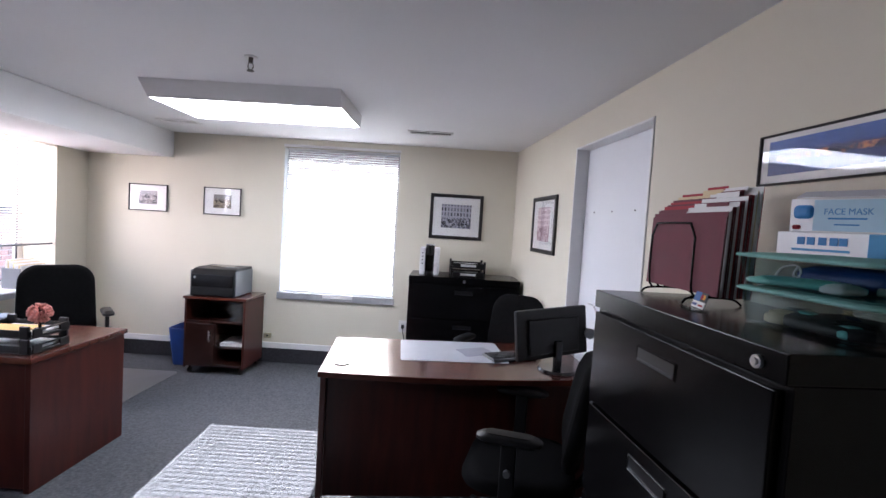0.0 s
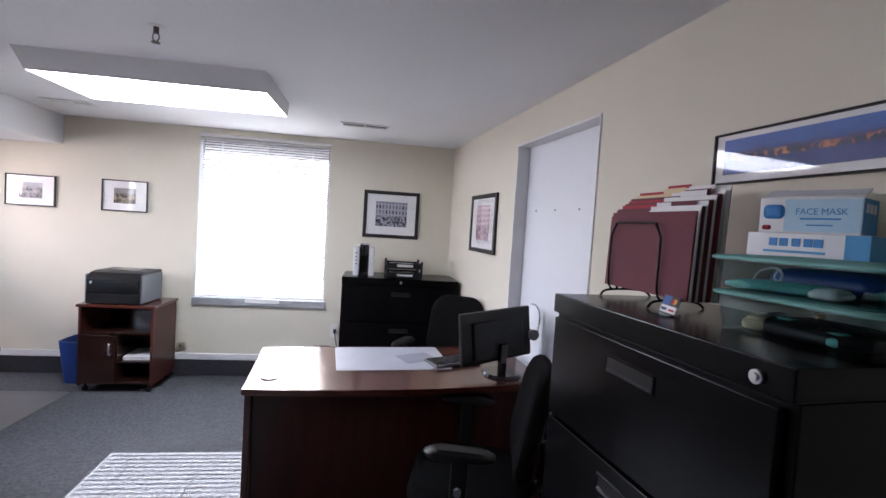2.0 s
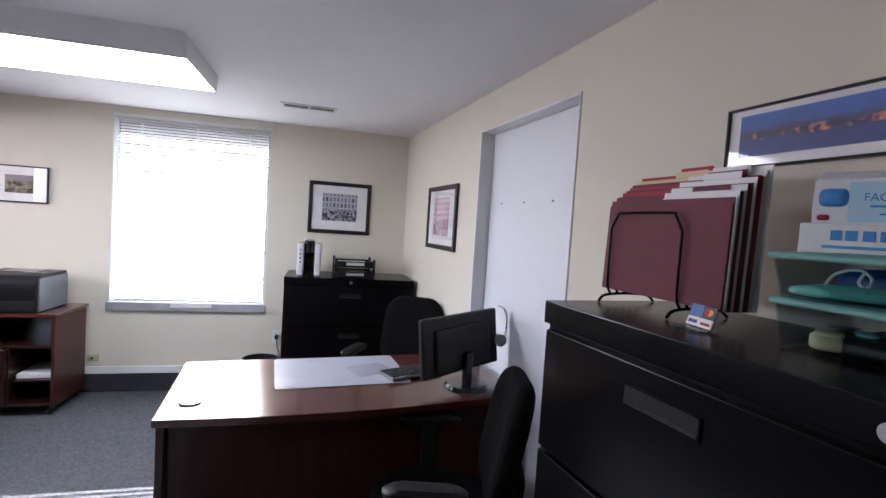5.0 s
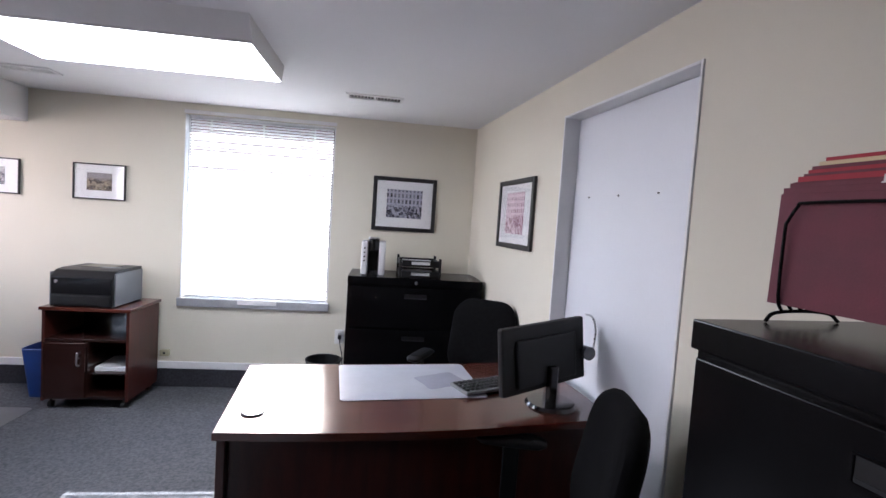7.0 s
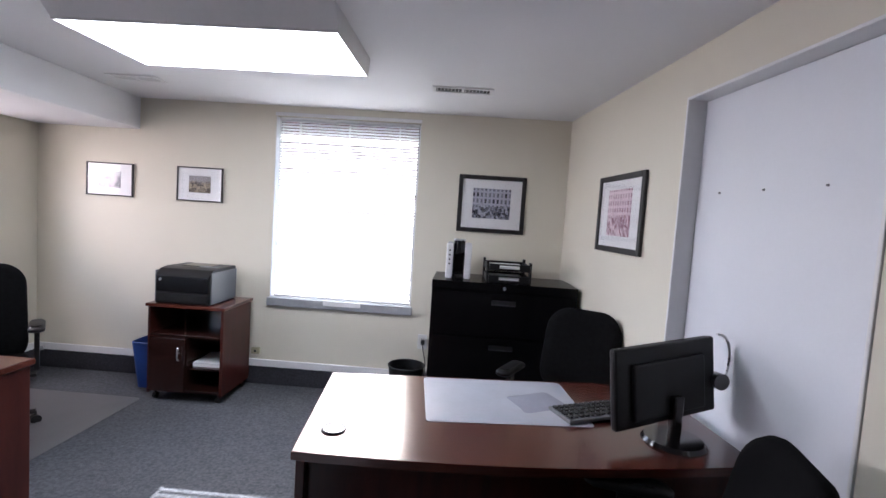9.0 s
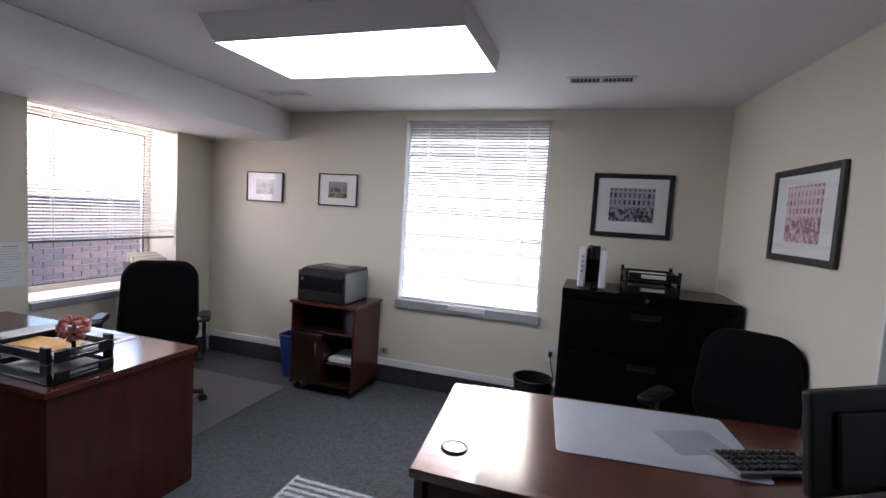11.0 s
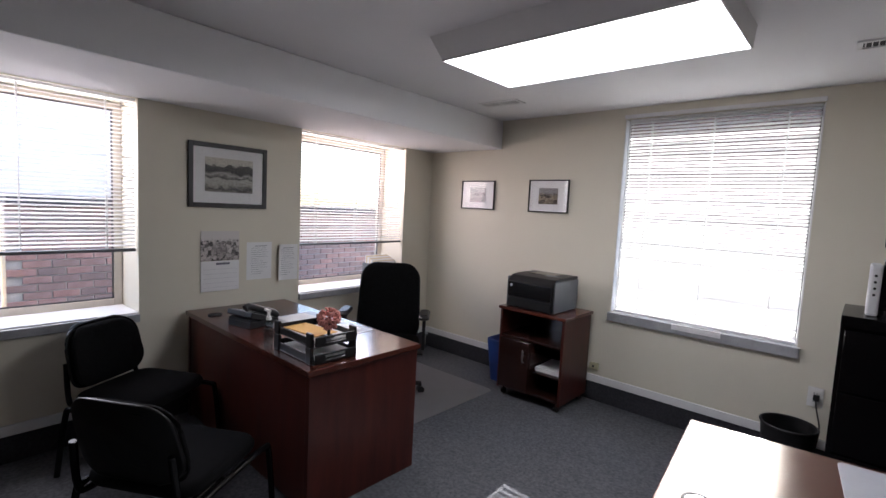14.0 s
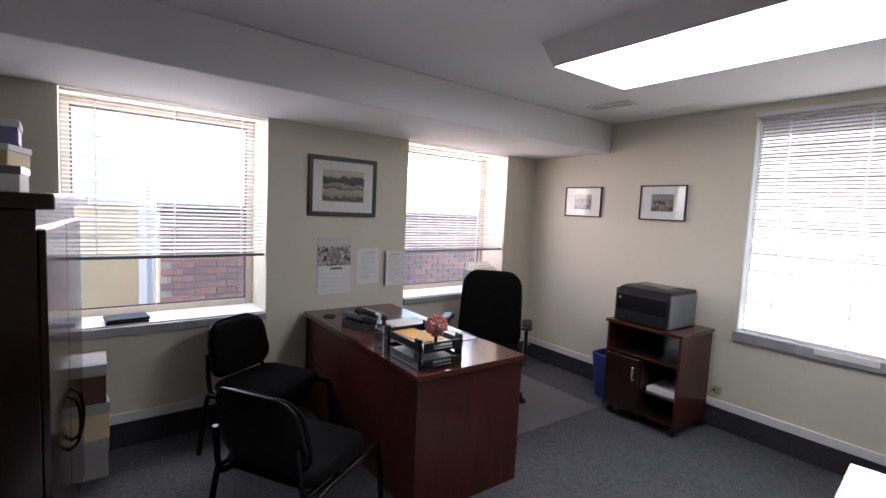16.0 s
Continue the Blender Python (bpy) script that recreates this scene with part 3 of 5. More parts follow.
def visitor_chair(m, label):
    """Stacking chair on four tube legs; the sitter faces -y."""
    c = thing("visitor_chair", m, label, "chair", "visitor chairs at the desk")
    part("seat", pad(0.46, 0.43, 0.055, 0.09, 0.022, 0.0), FABRIC, c, m=pose(0, 0, 0.375), smooth=True)
    part("backrest", pad(0.42, 0.30, 0.045, 0.10, 0.02, 0.035, 0.88), FABRIC, c, m=pose(0, 0.235, 0.555, 77, 0, 0), smooth=True)
    part("back_shell", pad(0.435, 0.315, 0.014, 0.105, 0.005, 0.035, 0.88), BLACK_PLASTIC, c, m=pose(0, 0.264, 0.561, 77, 0, 0), smooth=True)
    part("piping", tube(bmesh.new(), [(0.212 * (1 - 0.06 * math.sin(q)) * math.copysign(abs(math.cos(q)) ** 0.5, math.cos(q)), 0.252 + 0.034 * math.sin(q) * abs(math.sin(q)) ** -0.5 - 0.03 * abs(math.cos(q)), 0.558 + 0.150 * math.copysign(abs(math.sin(q)) ** 0.5, math.sin(q))) for q in [0.01 + k * math.tau / 40 for k in range(41)]], 0.006, 6), BLACK_METAL, c, "shiny black edge piping", smooth=True)
    for s in (-1, 1):
        part("back_tube", tube(bmesh.new(), arc([(s * 0.2, 0.02, 0.335), (s * 0.2, 0.19, 0.335), (s * 0.2, 0.235, 0.37), (s * 0.19, 0.258, 0.54)], 6), 0.0125), BLACK_METAL, c, smooth=True)
        part("leg", tube(bmesh.new(), arc([(s * 0.235, 0.0, 0.34), (s * 0.24, -0.20, 0.34), (s * 0.245, -0.235, 0.30), (s * 0.255, -0.26, 0.0)], 6), 0.0125), BLACK_METAL, c, smooth=True)
        part("leg", tube(bmesh.new(), arc([(s * 0.235, 0.0, 0.34), (s * 0.24, 0.17, 0.34), (s * 0.245, 0.205, 0.30), (s * 0.255, 0.25, 0.0)], 6), 0.0125), BLACK_METAL, c, smooth=True)
    part("cross_bar", rod(bmesh.new(), (-0.235, 0.05, 0.34), (0.235, 0.05, 0.34), 0.0125), BLACK_METAL, c, smooth=True)
    return c


visitor_chair(pose(-2.08, 2.575, FLOOR, 0, 0, 122), "black padded visitor chair facing the desk beneath the window")
visitor_chair(pose(-1.27, 2.475, FLOOR, 0, 0, 212), "black padded visitor chair drawn up before the desk")

# vinyl chair mat
tagged(part("chair_mat", pad(1.0, 1.15, 0.004, 0.05, 0.0015, n=5), CHAIR_MAT, None, m=pose(-1.90, 4.18, FLOOR + 0.0025)), "smoky clear vinyl mat under the swivel chair", "chair mat")


# ---- filing cabinets ----
PULL = mat("dark_grey_steel", (0.012, 0.012, 0.013), 0.35, 0.2, var=0.15, scale=9)
# lighter grey than the recess plate, for the pull's lower edge
LIP = mat("lip_grey_steel", (0.035, 0.036, 0.04), 0.35, 0.3, var=0.2, scale=14)


def lateral_file(m, w, d, h, drawers, label):
    """Steel lateral file: x along the front, front at y = 0, body to +y."""
    c = thing("filing_cabinet", m, label, "filing cabinet")
    part("body", boxes((0, w, 0.012, d, 0, h - 0.055), bevel=0.003), BLACK_METAL, c)
    part("top", boxes((-0.001, w + 0.001, -0.004, d, h - 0.054, h), bevel=0.003), BLACK_METAL, c)
    step = (h - 0.09) / drawers
    for k in range(drawers):
        z0 = 0.03 + k * step
        dr = part("drawer", boxes((0.018, w - 0.018, -0.008, 0.011, z0 + 0.004, z0 + step - 0.006), bevel=0.003), BLACK_METAL, c)
        hz = z0 + step * 0.775
        part("handle", boxes((w / 2 - 0.085, w / 2 + 0.085, -0.012, -0.0085, hz - 0.022, hz - 0.017), (w / 2 - 0.085, w / 2 + 0.085, -0.012, -0.0085, hz + 0.017, hz + 0.022), (w / 2 - 0.085, w / 2 - 0.080, -0.012, -0.0085, hz - 0.017, hz + 0.017), (w / 2 + 0.080, w / 2 + 0.085, -0.012, -0.0085, hz - 0.017, hz + 0.017), bevel=0.001, seg=1), BLACK_METAL, dr, "recessed steel pull")
        part("pull_lip", boxes((w / 2 - 0.0785, w / 2 + 0.0785, -0.0125, -0.0102, hz - 0.0165, hz - 0.010), bevel=0.0008, seg=1), LIP, dr, "lighter grey lower lip")
        part("pull_plate", boxes((w / 2 - 0.0795, w / 2 + 0.0795, -0.010, -0.0083, hz - 0.0165, hz + 0.0165)), PULL, dr, "dull dark pull recess")
    part("lock", rod(rod(bmesh.new(), (w * LOCK_AT, -0.004, h - 0.03), (w * LOCK_AT, -0.011, h - 0.03), 0.012, seg=20), (w * LOCK_AT, -0.011, h - 0.03), (w * LOCK_AT, -0.016, h - 0.03), 0.007, seg=16), SILVER, c, "chrome key lock", smooth=True)
    return c


LOCK_AT = 0.5
lateral_file(pose(0.572, 4.705, FLOOR), 0.95, 0.46, 1.056 - FLOOR, 3, "black steel lateral filing cabinet in the corner")
LOCK_AT = 0.92
# its front faces the room: turned a quarter on the east wall
NC = RW @ pose(-0.462, -2.933, 0, 0, 0, -90)
NH = 1.322
lateral_file(NC @ pose(0, 0, FLOOR), 0.735, 0.44, NH - FLOOR, 4, "tall black steel lateral filing cabinet, glossy top")

# ---- printer stand ----
ct = thing("printer_stand", pose(-1.366, 4.74, FLOOR), "mahogany laminate printer stand on castors, door closed", "printer stand")
CW, CD, CH = 0.53, 0.42, 0.682
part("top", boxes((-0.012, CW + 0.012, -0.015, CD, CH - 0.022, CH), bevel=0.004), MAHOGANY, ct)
part("side_panel", boxes((0, 0.018, 0, CD - 0.01, 0.055, CH - 0.023), bevel=0.002), MAHOGANY_V_SHADED, ct)
part("side_panel", boxes((CW - 0.018, CW, 0, CD - 0.01, 0.055, CH - 0.023), bevel=0.002), MAHOGANY_V_SHADED, ct)
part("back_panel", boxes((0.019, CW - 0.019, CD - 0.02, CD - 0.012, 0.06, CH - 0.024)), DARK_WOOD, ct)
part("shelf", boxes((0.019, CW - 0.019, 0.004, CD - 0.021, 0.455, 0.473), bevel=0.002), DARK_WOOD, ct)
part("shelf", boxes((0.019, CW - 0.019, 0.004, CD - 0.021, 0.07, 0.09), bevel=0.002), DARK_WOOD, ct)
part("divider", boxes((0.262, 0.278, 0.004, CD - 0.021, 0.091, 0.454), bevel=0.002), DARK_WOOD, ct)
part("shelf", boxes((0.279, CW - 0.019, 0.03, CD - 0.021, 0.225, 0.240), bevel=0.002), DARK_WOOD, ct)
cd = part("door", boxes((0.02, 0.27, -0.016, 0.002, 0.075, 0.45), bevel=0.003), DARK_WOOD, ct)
part("handle", tube(bmesh.new(), arc([(0.235, -0.016, 0.35), (0.235, -0.035, 0.39), (0.235, -0.038, 0.35), (0.235, -0.035, 0.31), (0.235, -0.016, 0.30)], 4), 0.005), SILVER, cd, "curved chrome handle", smooth=True)
for x in (0.04, CW - 0.04):
    for y in (0.04, CD - 0.05):
        part("castor", rod(rod(bmesh.new(), (x - 0.012, y, 0.022), (x + 0.012, y, 0.022), 0.0215), (x, y, 0.03), (x, y, 0.06), 0.008), BLACK_PLASTIC, ct, smooth=True)
tagged(part("paper_ream", boxes((0, 0.2, 0, 0.27, 0, 0.03), bevel=0.002), PAPER, None, m=pose(-1.07, 4.79, FLOOR + 0.242, 0, 0, 3)), "stack of white paper on the stand's shelf", "paper")

# ---- printer ----
PRINTER_SIDE = mat("slate_grey_plastic", (0.095, 0.10, 0.106), 0.35, var=0.1, scale=10)
pr = thing("printer", pose(-1.335, 4.745, FLOOR + CH + 0.003), "black laser printer with grey side panels", "printer")
PW, PD, PH = 0.40, 0.37, 0.245
bm = bmesh.new()
prof = [(0, 0.0), (0, 0.20), (0.05, 0.238), (0.12, PH), (PD, PH), (PD, 0)]
a = [bm.verts.new((0.012, y, z)) for y, z in prof]
b = [bm.verts.new((PW - 0.012, y, z)) for y, z in prof]
bm.faces.new(a)
bm.faces.new(b[::-1])
for k in range(len(prof)):
    j = (k + 1) % len(prof)
    bm.faces.new((a[k], a[j], b[j], b[k]))
bmesh.ops.bevel(bm, geom=bm.edges[:], offset=0.006, segments=2, affect="EDGES", profile=0.5)
part("body", bm, BLACK_PLASTIC, pr)
for x0, x1 in ((0, 0.0115), (PW - 0.0115, PW)):
    part("side_cover", boxes((x0, x1, 0.012, PD - 0.01, 0.004, 0.225), bevel=0.005), PRINTER_SIDE, pr, "matt grey side cover")
part("paper_tray", boxes((0.02, PW - 0.02, -0.007, 0.0, 0.012, 0.075), bevel=0.003), BLACK_PLASTIC, pr)
part("front_flap", boxes((0.02, PW - 0.02, -0.005, 0.0, 0.085, 0.19), bevel=0.003), GLOSS_BLACK, pr)
part("output_slot", boxes((0.09, 0.30, 0.16, 0.33, PH + 0.0005, PH + 0.004), bevel=0.001), GLOSS_BLACK, pr)
part("control_panel", boxes((0.24, 0.36, 0.13, 0.17, PH + 0.0005, PH + 0.006), bevel=0.002), GREY_PLASTIC, pr, "small grey control panel")
part("badge", rod(bmesh.new(), (0.05, -0.0055, 0.165), (0.05, -0.0075, 0.165), 0.011, seg=20), SILVER, pr, "round silver badge")


def bin_(name, m, w0, d0, w1, d1, h, material, label, seg=None):
    t = thing(name, m, label, "waste bin")
    bm = bmesh.new()
    def ring(w, d, z):
        if seg:
            return [bm.verts.new((w * math.cos(k * math.tau / seg), d * math.sin(k * math.tau / seg), z)) for k in range(seg)]
        r, out = 0.03, []
        for cx, cy, a0 in ((w - r, d - r, 0), (-w + r, d - r, 90), (-w + r, -d + r, 180), (w - r, -d + r, 270)):
            for k in range(5):
                q = radians(a0 + 22.5 * k)
                out.append(bm.verts.new((cx + r * math.cos(q), cy + r * math.sin(q), z)))
        return out
    e = 0.006
    rings = [ring(w0, d0, 0), ring(w1, d1, h), ring(w1 - e, d1 - e, h), ring(w0 - e, d0 - e, 0.01)]
    for s, q in zip(rings, rings[1:]):
        for k in range(len(s)):
            bm.faces.new((s[k], s[(k + 1) % len(s)], q[(k + 1) % len(s)], q[k]))
    bm.faces.new(rings[0][::-1])
    bm.faces.new(rings[3])
    part("bin_body", bm, material, t, smooth=True)
    bm = bmesh.new()
    ring_pts = []
    n = 36
    for k in range(n + 1):
        q = k * math.tau / n
        if seg:
            ring_pts.append((w1 * math.cos(q), d1 * math.sin(q), h))
        else:
            c, s = math.cos(q), math.sin(q)
            f = 1 / max(abs(c), abs(s)) ** 0.85
            ring_pts.append((w1 * c * f, d1 * s * f, h))
    part("rim", tube(bm, ring_pts, 0.006, 8), material, t, smooth=True)
    return t


bin_("recycling_bin", pose(-1.500, 5.045, FLOOR + 0.001), 0.080, 0.11, 0.11, 0.14, 0.34, BLUE_PLASTIC, "blue plastic recycling bin beside the printer stand")
bin_("waste_bin", pose(0.405, 4.99, FLOOR + 0.001), 0.10, 0.10, 0.13, 0.13, 0.305, BLACK_PLASTIC, "round black plastic waste bin by the cabinet", 32)

# ---- pictures ----
def picture(name, m, w, h, border, mat_w, image, frame_mat, label):
    """Framed print: x across, z up, back on y = 0, the room at -y."""
    t = thing(name, m, label, "picture")
    for a in ((-w / 2, -w / 2 + border, -0.02, -0.002, -h / 2, h / 2), (w / 2 - border, w / 2, -0.02, -0.002, -h / 2, h / 2), (-w / 2 + border, w / 2 - border, -0.02, -0.002, h / 2 - border, h / 2), (-w / 2 + border, w / 2 - border, -0.02, -0.002, -h / 2, -h / 2 + border)):
        part("frame_bar", boxes(a, bevel=0.003), frame_mat, t)
    part("mount", boxes((-w / 2 + border, w / 2 - border, -0.010, -0.003, -h / 2 + border, h / 2 - border)), PAPER, t, "white card mount")
    iw, ih = w - 2 * border - 2 * mat_w[0], h - 2 * border - 2 * mat_w[1]
    part("print", boxes((-iw / 2, iw / 2, -0.0125, -0.0105, -ih / 2 + mat_w[2], ih / 2 + mat_w[2])), image, t, "printed photograph")
    g = part("glass", boxes((-w / 2 + border, w / 2 - border, -0.0155, -0.0145, -h / 2 + border, h / 2 - border)), PIC_GLASS, t)
    g.visible_shadow = False
    return t


def photo(name, dark, light, scale=14.0, sky=None, horizon=0.3, sx=1.0, blocks=True, lo=0.38, hi=0.66):
    """A mottled photograph: blocky tones below a paler sky."""
    m = bpy.data.materials.new(name)
    m.use_nodes = True
    nt = m.node_tree
    n, ln = nt.nodes, nt.links.new
    p = n["Principled BSDF"]
    p.inputs["Roughness"].default_value = 0.5
    tc, mp = n.new("ShaderNodeTexCoord"), n.new("ShaderNodeMapping")
    mp.inputs["Scale"].default_value = (sx, 1, 1)
    ln(tc.outputs["Object"], mp.inputs["Vector"])
    v = n.new("ShaderNodeTexVoronoi") if blocks else n.new("ShaderNodeTexNoise")
    v.inputs["Scale"].default_value = scale
    if blocks:
        v.distance = "CHEBYCHEV"
    no = n.new("ShaderNodeTexNoise")
    no.inputs["Scale"].default_value, no.inputs["Detail"].default_value = scale * 3, 6
    ln(mp.outputs["Vector"], v.inputs["Vector"])
    ln(mp.outputs["Vector"], no.inputs["Vector"])
    ad = n.new("ShaderNodeMix")
    ad.data_type = "FLOAT"
    ad.inputs["Factor"].default_value = 0.55
    ln(v.outputs["Color" if blocks else "Fac"], ad.inputs["A"])
    ln(no.outputs["Fac"], ad.inputs["B"])
    r = n.new("ShaderNodeValToRGB")
    r.color_ramp.elements[0].position, r.color_ramp.elements[1].position = lo, hi
    r.color_ramp.elements[0].color, r.color_ramp.elements[1].color = (*dark, 1), (*light, 1)
    ln(ad.outputs["Result"], r.inputs["Fac"])
    sep, mul = n.new("ShaderNodeSeparateXYZ"), n.new("ShaderNodeMapRange")
    ln(tc.outputs["Object"], sep.inputs["Vector"])
    wob = n.new("ShaderNodeMath")
    wob.operation = "MULTIPLY_ADD"
    wob.inputs[1].default_value = 0.08
    ln(no.outputs["Fac"], wob.inputs[0])
    ln(sep.outputs["Z"], wob.inputs[2])
    mul.inputs["From Min"].default_value, mul.inputs["From Max"].default_value = horizon + 0.03, horizon + 0.045
    ln(wob.outputs[0], mul.inputs["Value"])
    mix = n.new("ShaderNodeMix")
    mix.data_type = "RGBA"
    mix.inputs["B"].default_value = (*(sky or light), 1)
    ln(r.outputs["Color"], mix.inputs["A"])
    ln(mul.outputs["Result"], mix.inputs["Factor"])
    ln(mix.outputs["Result"], p.inputs["Base Color"])
    return m


BLACK_FRAME = mat("black_picture_frame", (0.016, 0.014, 0.014), 0.4, var=0.2, scale=20)
def facade(name, dark, light, width, height, tilt=0.0):
    """A street photograph: rows of dark windows in a pale front, a busy ground floor below."""
    m = photo(name, dark, light, 46, light, 9.0, 1.2, True, 0.40, 0.62)
    n, ln = m.node_tree.nodes, m.node_tree.links.new
    p = n["Principled BSDF"]
    low = p.inputs["Base Color"].links[0].from_socket
    tc, mp, br = n.new("ShaderNodeTexCoord"), n.new("ShaderNodeMapping"), n.new("ShaderNodeTexBrick")
    mp.inputs["Rotation"].default_value = (radians(90), 0, radians(tilt))
    ln(tc.outputs["Object"], mp.inputs["Vector"])
    ln(mp.outputs["Vector"], br.inputs["Vector"])
    br.offset, br.squash = 0.0, 1.0
    br.inputs["Scale"].default_value, br.inputs["Brick Width"].default_value, br.inputs["Row Height"].default_value = 1.0, width, height
    br.inputs["Mortar Size"].default_value, br.inputs["Mortar Smooth"].default_value = width * 0.26, 0.15
    br.inputs["Color1"].default_value, br.inputs["Color2"].default_value = (*dark, 1), (*[0.5 * (a + b) for a, b in zip(dark, light)], 1)
    br.inputs["Mortar"].default_value = (*light, 1)
    no, sep, ad, st, mix = n.new("ShaderNodeTexNoise"), n.new("ShaderNodeSeparateXYZ"), n.new("ShaderNodeMath"), n.new("ShaderNodeMapRange"), n.new("ShaderNodeMix")
    no.inputs["Scale"].default_value = 22.0
    ln(tc.outputs["Object"], no.inputs["Vector"])
    ln(tc.outputs["Object"], sep.inputs["Vector"])
    ad.operation = "MULTIPLY_ADD"
    ad.inputs[1].default_value = 0.11
    ln(no.outputs["Fac"], ad.inputs[0])
    ln(sep.outputs["Z"], ad.inputs[2])
    st.inputs["From Min"].default_value, st.inputs["From Max"].default_value = 0.040, 0.052
    ln(ad.outputs[0], st.inputs["Value"])
    mix.data_type = "RGBA"
    ln(st.outputs["Result"], mix.inputs["Factor"])
    ln(low, mix.inputs["A"])
    ln(br.outputs["Color"], mix.inputs["B"])
    ln(mix.outputs["Result"], p.inputs["Base Color"])
    return m


STREET = facade("street_photo_grey", (0.015, 0.015, 0.03), (0.42, 0.42, 0.50), 0.030, 0.046)
PINK = facade("street_photo_pinkish", (0.24, 0.10, 0.14), (0.70, 0.55, 0.60), 0.030, 0.038, 0.0)
SMALL1 = photo("small_photo_mottled", (0.03, 0.03, 0.04), (0.40, 0.36, 0.36), 40, (0.30, 0.29, 0.30), 0.03)
SMALL2 = photo("small_photo_sepia", (0.05, 0.04, 0.03), (0.34, 0.28, 0.2), 34, (0.25, 0.24, 0.24), 0.02)
def layered(name, rows, speck=None, grain=0.06, wob=0.02, scale=18.0):
    """A landscape print in soft bands: rows of (height, colour) upwards, with a wavering edge and bright specks in one band."""
    m = bpy.data.materials.new(name)
    m.use_nodes = True
    n, ln = m.node_tree.nodes, m.node_tree.links.new
    p = n["Principled BSDF"]
    p.inputs["Roughness"].default_value = 0.45
    tc, sep, no, ad = n.new("ShaderNodeTexCoord"), n.new("ShaderNodeSeparateXYZ"), n.new("ShaderNodeTexNoise"), n.new("ShaderNodeMath")
    no.inputs["Scale"].default_value, no.inputs["Detail"].default_value = scale, 8
    ln(tc.outputs["Object"], sep.inputs["Vector"])
    ln(tc.outputs["Object"], no.inputs["Vector"])
    ad.operation = "MULTIPLY_ADD"
    ad.inputs[1].default_value = wob * 4
    ln(no.outputs["Fac"], ad.inputs[0])
    ln(sep.outputs["Z"], ad.inputs[2])
    mr = n.new("ShaderNodeMapRange")
    lo, hi = rows[0][0], rows[-1][0]
    mr.inputs["From Min"].default_value, mr.inputs["From Max"].default_value = lo + wob * 2, hi + wob * 2
    ln(ad.outputs[0], mr.inputs["Value"])
    rp = n.new("ShaderNodeValToRGB")
    while len(rp.color_ramp.elements) < len(rows):
        rp.color_ramp.elements.new(0.5)
    for e, (z, c) in zip(rp.color_ramp.elements, rows):
        e.position, e.color = (z - lo) / (hi - lo), (*c, 1)
    ln(mr.outputs["Result"], rp.inputs["Fac"])
    out = rp.outputs["Color"]
    mot = n.new("ShaderNodeTexNoise")
    mot.inputs["Scale"].default_value, mot.inputs["Detail"].default_value = scale * 4, 6
    ln(tc.outputs["Object"], mot.inputs["Vector"])
    mx = n.new("ShaderNodeMix")
    mx.data_type, mx.blend_type = "RGBA", "OVERLAY"
    mx.inputs["Factor"].default_value = grain * 8
    ln(out, mx.inputs["A"])
    ln(mot.outputs["Fac"], mx.inputs["B"])
    out = mx.outputs["Result"]
    if speck:
        z0, z1, col = speck
        pick, both, m2 = n.new("ShaderNodeMapRange"), n.new("ShaderNodeMath"), n.new("ShaderNodeMix")
        dist = n.new("ShaderNodeMath")
        dist.operation = "COMPARE"
        dist.inputs[1].default_value, dist.inputs[2].default_value = (z0 + z1) / 2 + wob * 2, abs(z1 - z0) / 2
        ln(ad.outputs[0], dist.inputs[0])
        pick.inputs["From Min"].default_value, pick.inputs["From Max"].default_value = 0.52, 0.66
        ln(mot.outputs["Fac"], pick.inputs["Value"])
        both.operation = "MULTIPLY"
        ln(dist.outputs[0], both.inputs[0])
        ln(pick.outputs["Result"], both.inputs[1])
        m2.data_type = "RGBA"
        m2.inputs["B"].default_value = (*col, 1)
        ln(both.outputs[0], m2.inputs["Factor"])
        ln(out, m2.inputs["A"])
        out = m2.outputs["Result"]
    ln(out, p.inputs["Base Color"])
    return m


HARBOUR = layered("harbour_photo_blue", ((-0.06, (0.025, 0.045, 0.20)), (-0.012, (0.03, 0.05, 0.20)), (0.0, (0.02, 0.022, 0.07)), (0.014, (0.05, 0.06, 0.17)), (0.022, (0.045, 0.10, 0.36)), (0.06, (0.06, 0.14, 0.46))), (-0.008, 0.012, (0.55, 0.20, 0.10)), 0.04, 0.006, 14.0)
RIVER = layered("river_photo_grey", ((-0.12, (0.30, 0.28, 0.25)), (-0.085, (0.02, 0.02, 0.018)), (-0.06, (0.32, 0.31, 0.27)), (-0.02, (0.40, 0.38, 0.34)), (-0.012, (0.03, 0.03, 0.028)), (0.012, (0.36, 0.35, 0.31)), (0.028, (0.018, 0.017, 0.016)), (0.062, (0.03, 0.028, 0.026)), (0.07, (0.46, 0.44, 0.38)), (0.12, (0.55, 0.53, 0.46))), None, 0.09, 0.02, 20.0)
CAL = photo("calendar_photo", (0.05, 0.045, 0.045), (0.55, 0.50, 0.48), 40, (0.6, 0.57, 0.55), 0.14)

